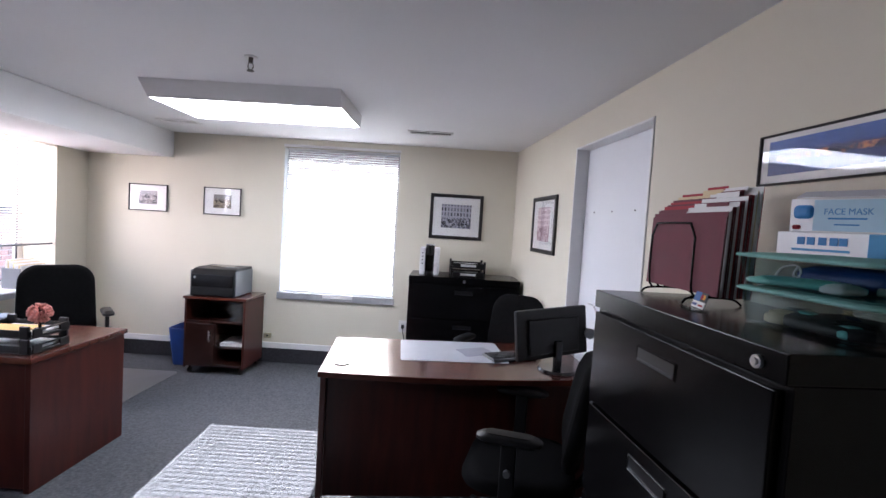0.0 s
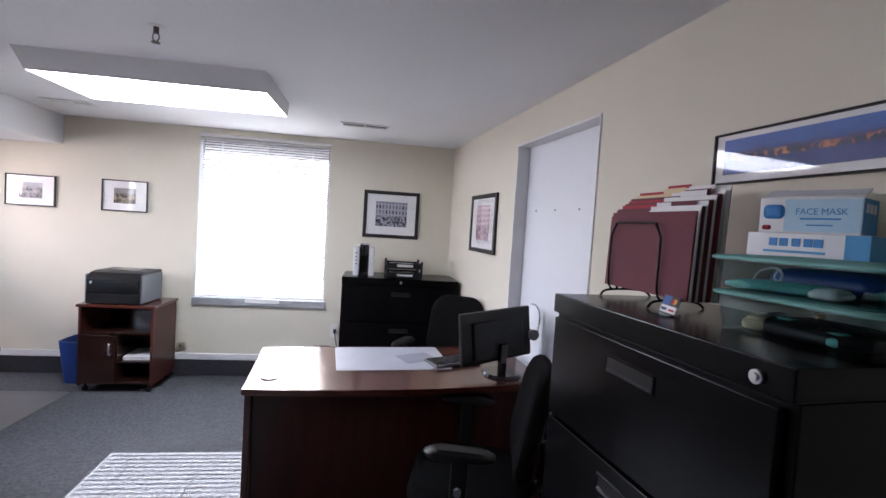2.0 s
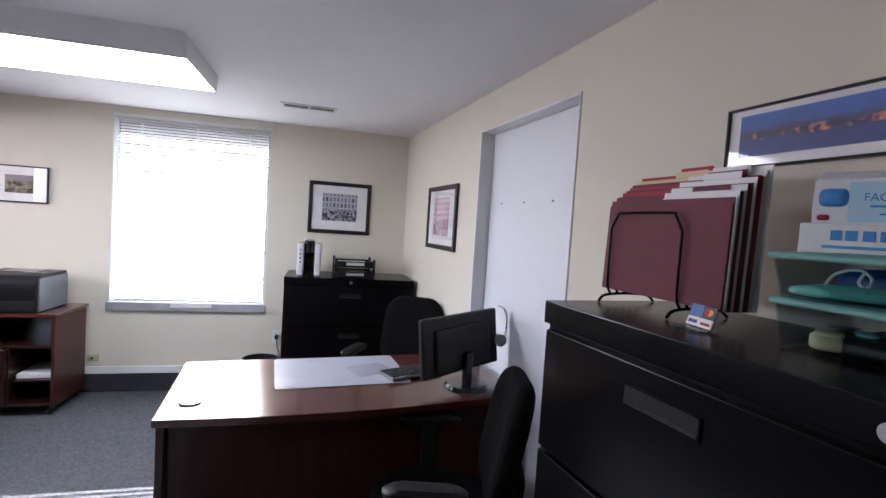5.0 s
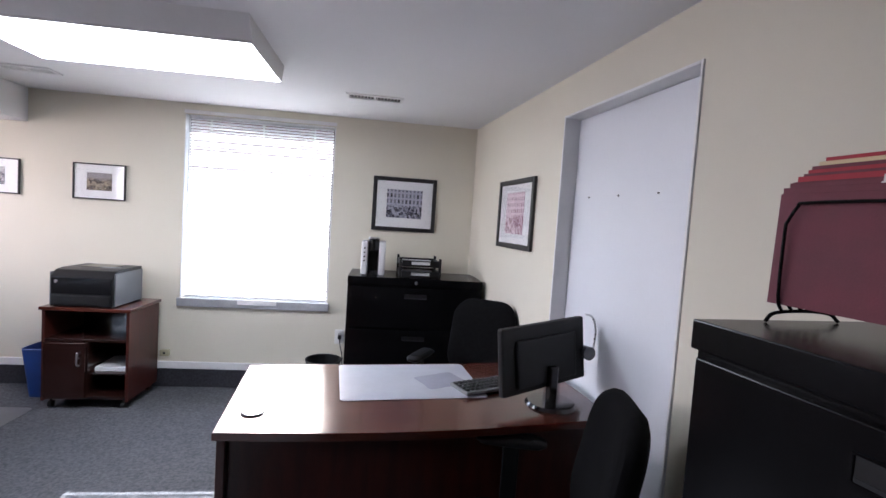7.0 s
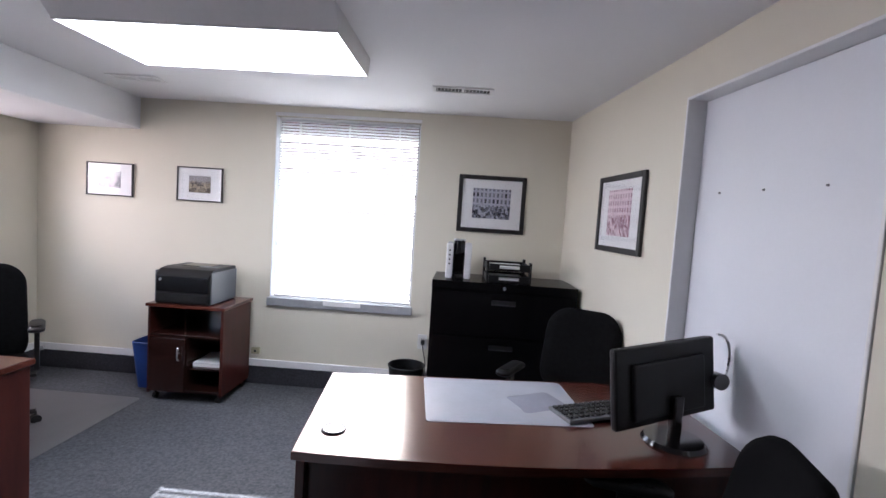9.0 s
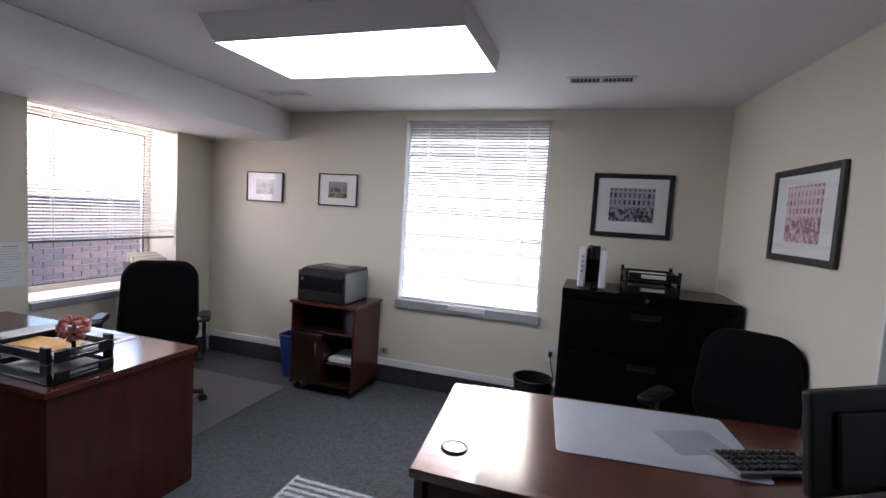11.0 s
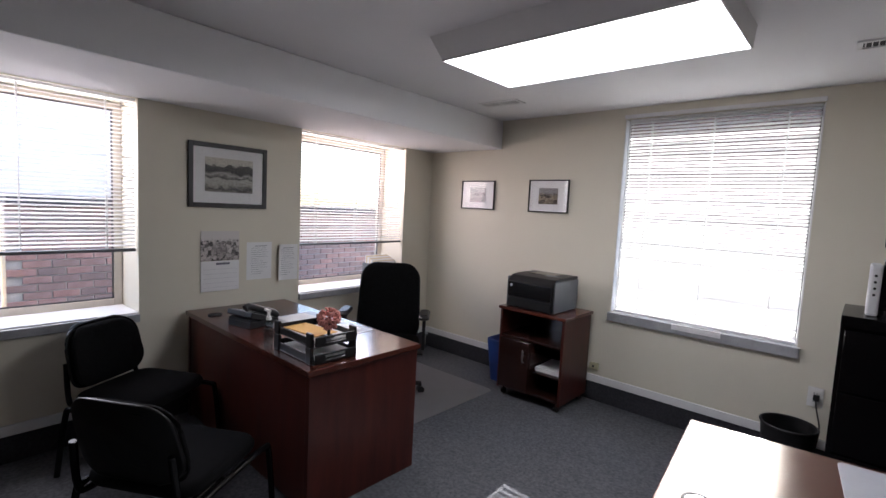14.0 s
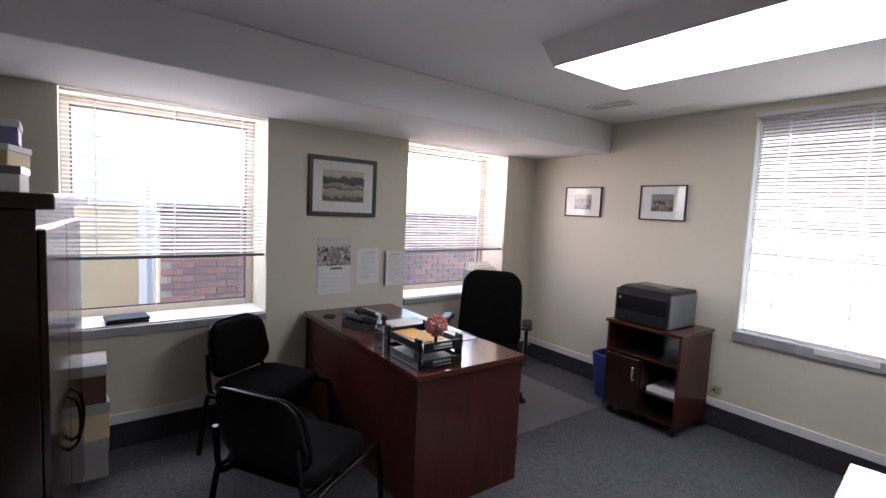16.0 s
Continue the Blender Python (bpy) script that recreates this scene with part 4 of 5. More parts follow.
NWALL = Matrix.Translation((0, 5.2, 0))
picture("framed_picture", NWALL @ pose(0.9485, 0, 1.583), 0.502, 0.425, 0.031, (0.080, 0.07, 0.005), STREET, BLACK_FRAME, "black-framed street photograph above the filing cabinet")
picture("framed_picture", NWALL @ pose(-2.005, 0, 1.592), 0.372, 0.255, 0.009, (0.09, 0.055, 0.0), SMALL1, BLACK_FRAME, "thin-framed small photograph with a wide white mount")
picture("framed_picture", NWALL @ pose(-1.29, 0, 1.595), 0.358, 0.262, 0.009, (0.085, 0.058, 0.0), SMALL2, BLACK_FRAME, "thin-framed small landscape photograph above the printer")
EAST = RW @ pose(0, 0, 0, 0, 0, -90)      # x runs south along the wall, y outwards
picture("framed_picture", EAST @ pose(0.933, 0, 1.545), 0.548, 0.428, 0.031, (0.105, 0.055, 0.005), PINK, BLACK_FRAME, "black-framed faded pink street photograph beside the door")
hb = picture("framed_picture", EAST @ pose(3.55, 0, 1.748), 1.07, 0.150, 0.006, (0.028, 0.019, 0.004), HARBOUR, BLACK_FRAME, "long framed panorama of a blue evening harbour")
picture("framed_picture", WEST @ pose(-2.017, 0, 1.5925), 0.517, 0.408, 0.029, (0.072, 0.066, 0.006), RIVER, BLACK_FRAME, "black-framed monochrome river photograph between the windows")


def sheet(name, m, w, h, label, category, curl=0.0, lines=0, header=True):
    """A sheet of paper on the wall, with printed lines; the room at -y."""
    t = thing(name, m, label, category)
    bm = bmesh.new()
    n = 8
    rows = []
    for k in range(n + 1):
        x = -w / 2 + w * k / n
        y = -0.003 - curl * max(0, 1 - 3 * k / n) ** 2
        rows.append([bm.verts.new((x + (curl * 0.4 if k == 0 else 0), y, z)) for z in (-h / 2, h / 2)])
    for p, q in zip(rows, rows[1:]):
        bm.faces.new((p[0], q[0], q[1], p[1]))
    part("page", bm, PAPER, t)
    rnd = random.Random(5)
    for k in range(lines):
        z = h / 2 - 0.025 - k * (h - 0.05) / max(lines, 1)
        x1 = -w * 0.05 + w * 0.42 * rnd.random()
        x0 = -w * 0.33
        part("text_line", boxes((x0 + (0.03 if k == 0 else 0), x1 if k else w * 0.3, -0.0052, -0.0042, z - (0.0035 if k == 0 else 0.0015), z)), INK, t)
    return t


INK = mat("grey_printing_ink", (0.16, 0.16, 0.19), 0.8, var=0.1)
sheet("wall_notice", WEST @ pose(-1.797, 0, 1.025), 0.187, 0.262, "printed white notice pinned to the wall", "paper", 0.0, 14)
sheet("wall_notice", WEST @ pose(-1.583, 0, 1.003), 0.184, 0.264, "printed white notice curling off the wall", "paper", 0.03, 14)
cl = thing("wall_calendar", WEST @ pose(-2.07, 0, 1.035), "wall calendar with a winter street picture", "calendar")
part("picture_page", boxes((-0.125, 0.125, -0.006, -0.002, 0.005, 0.20)), CAL, cl, "printed photograph page")
part("date_page", boxes((-0.125, 0.125, -0.008, -0.002, -0.195, 0.003)), PAPER, cl)
part("month_bar", boxes((-0.03, 0.06, -0.0092, -0.0082, -0.022, -0.008)), INK, cl)
for k in range(5):
    part("date_line", boxes((-0.11, 0.11, -0.0088, -0.0082, -0.05 - 0.03 * k - 0.0015, -0.05 - 0.03 * k)), mat("pale_grey_ink", (0.5, 0.5, 0.52), 0.8) if k == 0 else bpy.data.materials["pale_grey_ink"], cl)

# ---- ceiling fittings ----
LX0, LX1, LY0, LY1, LZ = -0.92, 0.225, 3.49, 4.04, 2.14
lamp = thing("ceiling_light", pose(0, 0, 0), "boxy white fluorescent ceiling light, switched on", "ceiling light")
low = [(LX0, LY0), (LX1, LY0), (LX1, LY1), (LX0, LY1)]
high = [(LX0 - 0.003, LY0 - 0.085), (LX1 + 0.006, LY0 - 0.085), (LX1 + 0.006, LY1 + 0.005), (LX0 - 0.003, LY1 + 0.005)]
for k in range(4):      # flared metal sides, wider at the ceiling than at the diffuser
    (xa, ya), (xb, yb_), (xc, yc), (xd, yd) = low[k], low[(k + 1) % 4], high[(k + 1) % 4], high[k]
    bm = bmesh.new()
    bm.faces.new([bm.verts.new(p) for p in ((xa, ya, LZ), (xb, yb_, LZ), (xb, yb_, LZ + 0.012), (xa, ya, LZ + 0.012))])
    bm.faces.new([bm.verts.new(p) for p in ((xa, ya, LZ + 0.012), (xb, yb_, LZ + 0.012), (xc, yc, CEIL + 0.004), (xd, yd, CEIL + 0.004))])
    bmesh.ops.remove_doubles(bm, verts=bm.verts, dist=0.0005)
    bmesh.ops.recalc_face_normals(bm, faces=bm.faces)
    bmesh.ops.solidify(bm, geom=bm.faces[:], thickness=0.006)
    part("housing_side", bm, WHITE_TRIM, lamp)
part("diffuser", boxes((LX0 + 0.008, LX1 - 0.008, LY0 + 0.008, LY1 - 0.008, LZ + 0.004, LZ + 0.010)), LIGHT_PANEL, lamp, "glowing white acrylic diffuser")


def vent(m, w, d, label):
    t = thing("ceiling_vent", m, label, "air vent")
    for a in ((-w / 2, w / 2, -d / 2, -d / 2 + 0.02, -0.008, -0.001), (-w / 2, w / 2, d / 2 - 0.02, d / 2, -0.008, -0.001), (-w / 2, -w / 2 + 0.02, -d / 2 + 0.02, d / 2 - 0.02, -0.008, -0.001), (w / 2 - 0.02, w / 2, -d / 2 + 0.02, d / 2 - 0.02, -0.008, -0.001), (-0.008, 0.008, -d / 2 + 0.02, d / 2 - 0.02, -0.008, -0.001)):
        part("frame_bar", boxes(a, bevel=0.002), WHITE_TRIM, t)
    part("backing", boxes((-w / 2 + 0.02, w / 2 - 0.02, -d / 2 + 0.02, d / 2 - 0.02, -0.002, -0.001)), BLACK_PLASTIC, t, "dark duct behind the slats")
    k = 0
    x = -w / 2 + 0.03
    me = None
    while x < w / 2 - 0.025:
        if abs(x) > 0.014:
            if me is None:
                o = part("slat", boxes((-0.001, 0.001, -d / 2 + 0.02, d / 2 - 0.02, -0.008, -0.0025)), WHITE_TRIM, t)
                me = o.data
            else:
                o = new("slat", me)
                o.parent = t
            o.matrix_basis = pose(x, 0, 0, 0, 25, 0)
        x += 0.021
    return t


vent(pose(0.695, 4.51, CEIL, 0, 0, 2), 0.36, 0.12, "white slatted ceiling air vent")
vent(pose(-1.40, 4.63, CEIL, 0, 0, 2), 0.32, 0.14, "white slatted ceiling air vent by the beam")
BRONZE = mat("dull_dark_brass", (0.10, 0.09, 0.08), 0.4, 0.8, var=0.1)
sp = thing("sprinkler_head", pose(-0.085, 2.955, CEIL) @ Matrix.Diagonal((0.8, 0.8, 0.85, 1)), "small steel fire sprinkler in the ceiling", "sprinkler")
part("escutcheon", rod(bmesh.new(), (0, 0, -0.006), (0, 0, -0.001), 0.034, 0.038, 24), WHITE_TRIM, sp, smooth=True)
part("pipe", rod(bmesh.new(), (0, 0, -0.035), (0, 0, -0.006), 0.013), BRONZE, sp, smooth=True)
part("yoke", tube(tube(bmesh.new(), [(0.012, 0, -0.035), (0.016, 0, -0.055), (0.004, 0, -0.075)], 0.003), [(-0.012, 0, -0.035), (-0.016, 0, -0.055), (-0.004, 0, -0.075)], 0.003), BRONZE, sp)
part("deflector", rod(bmesh.new(), (0, 0, -0.079), (0, 0, -0.075), 0.02, seg=18), BRONZE, sp)


def outlet(m, label, material):
    t = thing("wall_outlet", m, label, "power outlet")
    part("plate", boxes((-0.036, 0.036, -0.008, -0.001, -0.057, 0.057), bevel=0.003), material, t)
    for z in (-0.022, 0.022):
        part("socket", boxes((-0.016, 0.016, -0.0105, -0.0085, z - 0.013, z + 0.013), bevel=0.002), material, t)
        part("slot", boxes((-0.008, -0.005, -0.0115, -0.0106, z - 0.004, z + 0.006), (0.005, 0.008, -0.0115, -0.0106, z - 0.004, z + 0.006)), BLACK_PLASTIC, t)
    return t


outlet(NWALL @ pose(0.495, 0, 0.50), "white wall outlet with a plug and black cable", CHINA)
cb = thing("power_cable", NWALL @ pose(0.5, -0.02, 0.49), "black plug and cable hanging from the outlet", "cable")
part("plug", boxes((-0.014, 0.014, -0.022, 0.007, -0.004, 0.028), bevel=0.004), BLACK_PLASTIC, cb)
part("cord", tube(bmesh.new(), arc([(0, -0.015, -0.005), (0.01, -0.02, -0.06), (0.03, -0.02, -0.16), (0.02, -0.03, -0.3), (0.03, -0.03, -0.46)], 5), 0.004, 8), BLACK_PLASTIC, cb, smooth=True)
yo = thing("phone_socket", NWALL @ pose(-0.80, 0, 0.335), "old yellowed phone socket above the skirting", "socket")
part("box", boxes((-0.034, 0.034, -0.03, -0.001, -0.025, 0.025), bevel=0.005), mat("yellowed_plastic", (0.40, 0.37, 0.24), 0.5, var=0.1), yo)
part("jack", boxes((-0.008, 0.008, -0.032, -0.0305, -0.008, 0.008)), BLACK_PLASTIC, yo)


pc = thing("printer_cable", NWALL @ pose(-1.41, 0, 0.50), "pale cable looping from the wall beside the stand", "cable")
part("wall_plug", boxes((-0.016, 0.016, -0.028, -0.001, 0.03, 0.07), bevel=0.004), CHINA, pc)
part("cord", tube(bmesh.new(), arc([(0, -0.02, 0.03), (-0.01, -0.03, -0.02), (-0.05, -0.035, -0.06), (-0.07, -0.03, -0.10), (-0.05, -0.02, -0.20), (0.02, -0.02, -0.32), (0.06, -0.03, -0.42)], 5), 0.004, 8), MANILA, pc, smooth=True)


# ---- on the corner cabinet ----
FH = 1.056
PALE_GREY = mat("pale_silver_plastic", (0.62, 0.62, 0.63), 0.3, 0.0, var=0.05)
km = thing("coffee_maker", pose(0.735, 4.90, FH + 0.001), "silver and black single-cup coffee maker", "coffee maker")
part("housing", boxes((-0.085, -0.040, -0.10, 0.10, 0, 0.24), bevel=0.01), PALE_GREY, km, "pale silver side housing")
part("housing", boxes((0.040, 0.085, -0.10, 0.10, 0, 0.24), bevel=0.01), PALE_GREY, km, "pale silver side housing")
part("body", boxes((-0.039, 0.039, -0.02, 0.10, 0, 0.235), bevel=0.008), BLACK_PLASTIC, km)
part("brew_head", rod(bmesh.new(), (0, -0.045, 0.175), (0, -0.045, 0.262), 0.039, 0.038, 24), GLOSS_BLACK, km, smooth=True)
for k in range(4):
    part("button", rod(bmesh.new(), (-0.062, -0.1005, 0.10 + 0.03 * k), (-0.062, -0.104, 0.10 + 0.03 * k), 0.006), BLACK_PLASTIC, km)
part("water_window", boxes((-0.03, 0.03, -0.0245, -0.0205, 0.04, 0.16), bevel=0.001), GLOSS_BLACK, km)
part("lever", torus(bmesh.new(), (0, -0.045, 0.262), 0.036, 0.006), SILVER, km, "chrome lever ring", smooth=True)
part("drip_tray", rod(bmesh.new(), (0, -0.055, 0), (0, -0.055, 0.03), 0.039, 0.038, 24), GLOSS_BLACK, km, smooth=True)


def letter_tray(m, label, w=0.29, d=0.33, h=0.065, tiers=2):
    """Stacked letter trays: x across, the open front at y = 0."""
    t = thing("letter_tray", m, label, "letter tray")
    for k in range(tiers):
        z = k * (h + 0.012)
        tr = part("tray", boxes((0, w, 0, d, z, z + 0.005), (0, 0.006, 0, d, z + 0.0055, z + h * 0.62), (w - 0.006, w, 0, d, z + 0.0055, z + h * 0.62), (0.0065, w - 0.0065, d - 0.006, d, z + 0.0055, z + h * 0.62), bevel=0.0015, seg=1), BLACK_PLASTIC, t)
        for x0, x1 in ((-0.006, 0.010), (w - 0.010, w + 0.006)):
            for y in (0.01, d - 0.05):
                part("stacking_post", boxes((x0, x1, y, y + 0.045, z, z + h + (0.011 if k < tiers - 1 else -0.002)), bevel=0.004), BLACK_PLASTIC, tr)
        part("front_frame", boxes((0.011, w * 0.27, -0.004, 0.004, z + 0.0055, z + h * 0.72), (w * 0.73, w - 0.011, -0.004, 0.004, z + 0.0055, z + h * 0.72), (w * 0.27, w * 0.73, -0.0038, 0.0038, z + 0.0055, z + 0.016), (w * 0.27, w * 0.73, -0.0038, 0.0038, z + h * 0.58, z + h * 0.72), bevel=0.0015, seg=1), BLACK_PLASTIC, tr)
    return t


letter_tray(pose(0.93, 4.755, FH + 0.001, 0, 0, 2), "black plastic two-tier letter tray on the cabinet")
for k in range(2):
    tagged(part("paper_ream", boxes((0, 0.22, 0, 0.28, 0, 0.022), bevel=0.001), PAPER, None, m=pose(0.965, 4.765, FH + 0.0075 + 0.077 * k, 0, 0, 2 + k)), "white papers lying in the letter tray", "paper")

# ---- on the tall cabinet, in its own frame: x south along the front, y towards the wall ----
def at_nc(x, y, z=0.0, rz=0.0):
    return NC @ pose(x, y, NH + z, 0, 0, rz)


so = thing("file_sorter", at_nc(-0.008, 0.155), "black wire file sorter holding folders", "file sorter")
for k in range(5):
    y = 0.003 + 0.024 * k
    h = 0.222 + 0.02 * k
    part("wire_divider", tube(bmesh.new(), arc([(0.03, y + 0.012, 0.022), (0.03, y, 0.05), (0.03, y, h - 0.05), (0.033, y, h - 0.034), (0.05, y, h - 0.006), (0.066, y, h), (0.205, y, h), (0.221, y, h - 0.006), (0.238, y, h - 0.034), (0.241, y, h - 0.05), (0.241, y, 0.05), (0.241, y + 0.012, 0.022)], 3), 0.0032, 8), BLACK_METAL, so, smooth=True)
for x in (0.03, 0.241):
    part("base_wire", tube(bmesh.new(), arc([(x, -0.02, 0.003), (x, 0.0, 0.018), (x, 0.07, 0.022), (x, 0.13, 0.018), (x, 0.155, 0.003)], 5), 0.0035, 8), BLACK_METAL, so, smooth=True)
rnd = random.Random(11)
spec = [(MAROON, 0), (PAPER, 0), (MAROON, 0), (MAROON, 1), (PAPER, 0), (RED_CARD, 0), (MAROON, 0), (PAPER, 1), (RED_CARD, 0), (MAROON, 1), (RED_CARD, 0), (PAPER, 1), (MANILA, 1), (PAPER, 0), (RED_CARD, 1)]
for k, (mm, tab) in enumerate(spec):
    y = 0.164 + 0.0057 * k
    h = 0.219 + 0.0048 * k + rnd.uniform(-0.004, 0.004)
    if mm is PAPER:      # loose sheets show at the south end only
        h += 0.006
    off = (0.16 if mm is PAPER else 0.0) + 0.0008 * k + rnd.uniform(-0.003, 0.003)
    wide = 0.178 if mm is PAPER else 0.335
    name = {"maroon_card_folder": "maroon", "white_paper": "white", "manila_card": "manila", "red_card_folder": "red"}[mm.name]
    f = thing("file_folder", at_nc(-0.005 + off, y, 0.034), "%s card file folder standing in the sorter" % name, "file folder", "folders in the sorter")
    part("back_leaf", boxes((0, wide, 0.0042, 0.0054, 0, h), bevel=0.0004, seg=1), mm, f, m=pose(0, 0, 0, -2, 0, 0))
    part("front_leaf", boxes((0, wide, 0, 0.0012, 0, h - 0.012), bevel=0.0004, seg=1), mm, f, m=pose(0, 0, 0, -2, 0, 0))
    if tab:
        x = rnd.choice((0.02, 0.12, 0.22)) if mm is not PAPER else 0.06
        part("tab", boxes((x, x + 0.085, 0.0042, 0.0054, h + 0.0003, h + 0.014)), mm, f, m=pose(0, 0, 0, -2, 0, 0))
    part("paper_wad", boxes((0.006, wide - 0.003, 0.0016, 0.0036, 0.002, h - 0.018)), PAPER, f, "loose white papers inside", m=pose(0, 0, 0, -2, 0, 0))

cdh = thing("card_display", at_nc(0.325, 0.115, 0.001, -12) @ Matrix.Scale(0.82, 4), "small acrylic stand with printed payment cards", "card stand")
part("acrylic_foot", boxes((-0.045, 0.045, -0.03, 0.02, 0, 0.004), bevel=0.001), CLEAR, cdh)
part("acrylic_back", boxes((-0.042, 0.042, 0.0, 0.003, 0.0045, 0.055), bevel=0.001), CLEAR, cdh, m=pose(0, 0, 0, -18, 0, 0))
cards = part("card", boxes((-0.04, 0.0, -0.0025, -0.0005, 0.028, 0.056)), mat("blue_card", (0.02, 0.10, 0.36), 0.4, var=0.1), cdh, "blue card", m=pose(0, 0, 0, -18, 0, 0))
part("card", boxes((0.001, 0.04, -0.0025, -0.0005, 0.028, 0.056)), mat("black_card", (0.02, 0.02, 0.025), 0.4), cdh, "dark card with round marks", m=pose(0, 0, 0, -18, 0, 0))
part("card", boxes((-0.04, 0.04, -0.0025, -0.0005, 0.006, 0.027)), PAPER, cdh, "white card with printed bars", m=pose(0, 0, 0, -18, 0, 0))
part("mark", rod(bmesh.new(), (0.014, -0.003, 0.042), (0.014, -0.0045, 0.042), 0.008, seg=18), RED_CARD, cdh, "red round mark", m=pose(0, 0, 0, -18, 0, 0))
part("mark", rod(bmesh.new(), (0.025, -0.003, 0.042), (0.025, -0.0042, 0.042), 0.008, seg=18), mat("orange_ink", (0.75, 0.32, 0.03), 0.5), cdh, "orange round mark", m=pose(0, 0, 0, -18, 0, 0))
part("mark", boxes((-0.034, -0.006, -0.0035, -0.0027, 0.012, 0.020)), mat("navy_ink", (0.03, 0.05, 0.2), 0.5), cdh, "blue printed bar", m=pose(0, 0, 0, -18, 0, 0))
part("mark", boxes((0.006, 0.034, -0.0035, -0.0027, 0.012, 0.018)), RED_CARD, cdh, "red printed bar", m=pose(0, 0, 0, -18, 0, 0))


def tub(m, w, d, h, label, things_inside):
    t = thing("storage_tub", m, label, "storage tub")
    bm = bmesh.new()
    rings = []
    for s, z in ((0.93, 0.0), (1.0, h), (0.985, h), (0.915, 0.004)):
        ring = []
        r = 0.03
        for cx, cy, a0 in ((w / 2 - r, d / 2 - r, 0), (-w / 2 + r, d / 2 - r, 90), (-w / 2 + r, -d / 2 + r, 180), (w / 2 - r, -d / 2 + r, 270)):
            for k in range(5):
                q = radians(a0 + 22.5 * k)
                ring.append(bm.verts.new(((cx + r * math.cos(q)) * s, (cy + r * math.sin(q)) * s, z)))
        rings.append(ring)
    for a, b in zip(rings, rings[1:]):
        for k in range(len(a)):
            bm.faces.new((a[k], a[(k + 1) % len(a)], b[(k + 1) % len(a)], b[k]))
    bm.faces.new(rings[0][::-1])
    bm.faces.new(rings[-1])
    part("tub_body", bm, TINT, t, "clear plastic", smooth=True)
    part("lid", pad(w + 0.016, d + 0.016, 0.008, 0.035, 0.003, n=5), LID, t, "snap-on translucent teal lid", m=pose(0, 0, h + 0.006), smooth=True)
    for k, (mm, x, y, sx, sy, sz) in enumerate(things_inside):
        bm = pad(sx, sy, sz, min(sx, sy) * 0.3, sz * 0.3, n=4)
        part("contents", bm, mm, t, "bundled supplies inside", m=pose(x, y, 0.007 + sz / 2, 0, 0, 23 * k), smooth=True)
    return t


LID = slat_mat("translucent_teal_lid", (0.30, 0.60, 0.56), 0.4)
TINT = glassy("smoky_clear_plastic", (0.80, 0.86, 0.87), 0.08)
CYAN = mat("light_blue_card", (0.10, 0.34, 0.62), 0.6, var=0.1, scale=12)
rnd = random.Random(21)
def clutter(kinds, w, d, n):
    """Small supplies strewn over the bottom of a tub."""
    return [(kinds[k % len(kinds)], rnd.uniform(-w, w) / 2, rnd.uniform(-d, d) / 2, rnd.uniform(0.03, 0.09), rnd.uniform(0.02, 0.05), rnd.uniform(0.012, 0.032)) for k in range(n)]


DARK_BLUE = mat("dark_blue_cloth", (0.02, 0.035, 0.08), 0.8, var=0.3, scale=30, bump=0.3)
tub(at_nc(0.585, 0.265, 0.001, 2), 0.30, 0.27, 0.071, "clear plastic tub with teal lid holding cables", [(BLACK_PLASTIC, 0.0, 0.0, 0.22, 0.19, 0.022)] + clutter((DARK_BLUE, BLACK_PLASTIC, GREY_PLASTIC, TEAL, BLACK_PLASTIC, MANILA, DARK_BLUE), 0.19, 0.17, 16))
tub(at_nc(0.582, 0.265, 0.0845, 4), 0.31, 0.275, 0.060, "clear plastic tub with teal lid holding masks", [(BLUE_PLASTIC, -0.01, 0.04, 0.22, 0.14, 0.04), (TEAL, -0.03, -0.085, 0.20, 0.05, 0.014)] + clutter((PAPER, CYAN, TEAL, DARK_BLUE, PAPER, BLUE_PLASTIC), 0.2, 0.18, 12))
loop_ = thing("mask_strap", at_nc(0.53, 0.172, 0.106, 4), "white elastic mask strap in the tub", "strap")
part("strap_loop", tube(bmesh.new(), arc([(-0.035, 0, 0.0), (-0.022, 0.004, 0.022), (0.005, 0.008, 0.030), (0.022, 0.004, 0.018), (0.018, 0, 0.004), (0.008, 0.002, 0.012), (0.012, 0.006, 0.026)], 5), 0.0022, 6), PAPER, loop_, smooth=True)


def words(body, size, parent, m, material, label=""):
    cu = bpy.data.curves.new("lettering", "FONT")
    cu.body, cu.size, cu.extrude, cu.align_x, cu.align_y = body, size, 0.0004, "CENTER", "CENTER"
    tmp = bpy.data.objects.new("lettering", cu)
    me = bpy.data.meshes.new_from_object(tmp)
    bpy.data.objects.remove(tmp)
    me.materials.clear()
    me.materials.append(material)
    ob = new("lettering", me)
    ob.parent = parent
    ob.matrix_basis = m @ pose(0, 0, 0, 90, 0, 0)
    return tagged(ob, label)


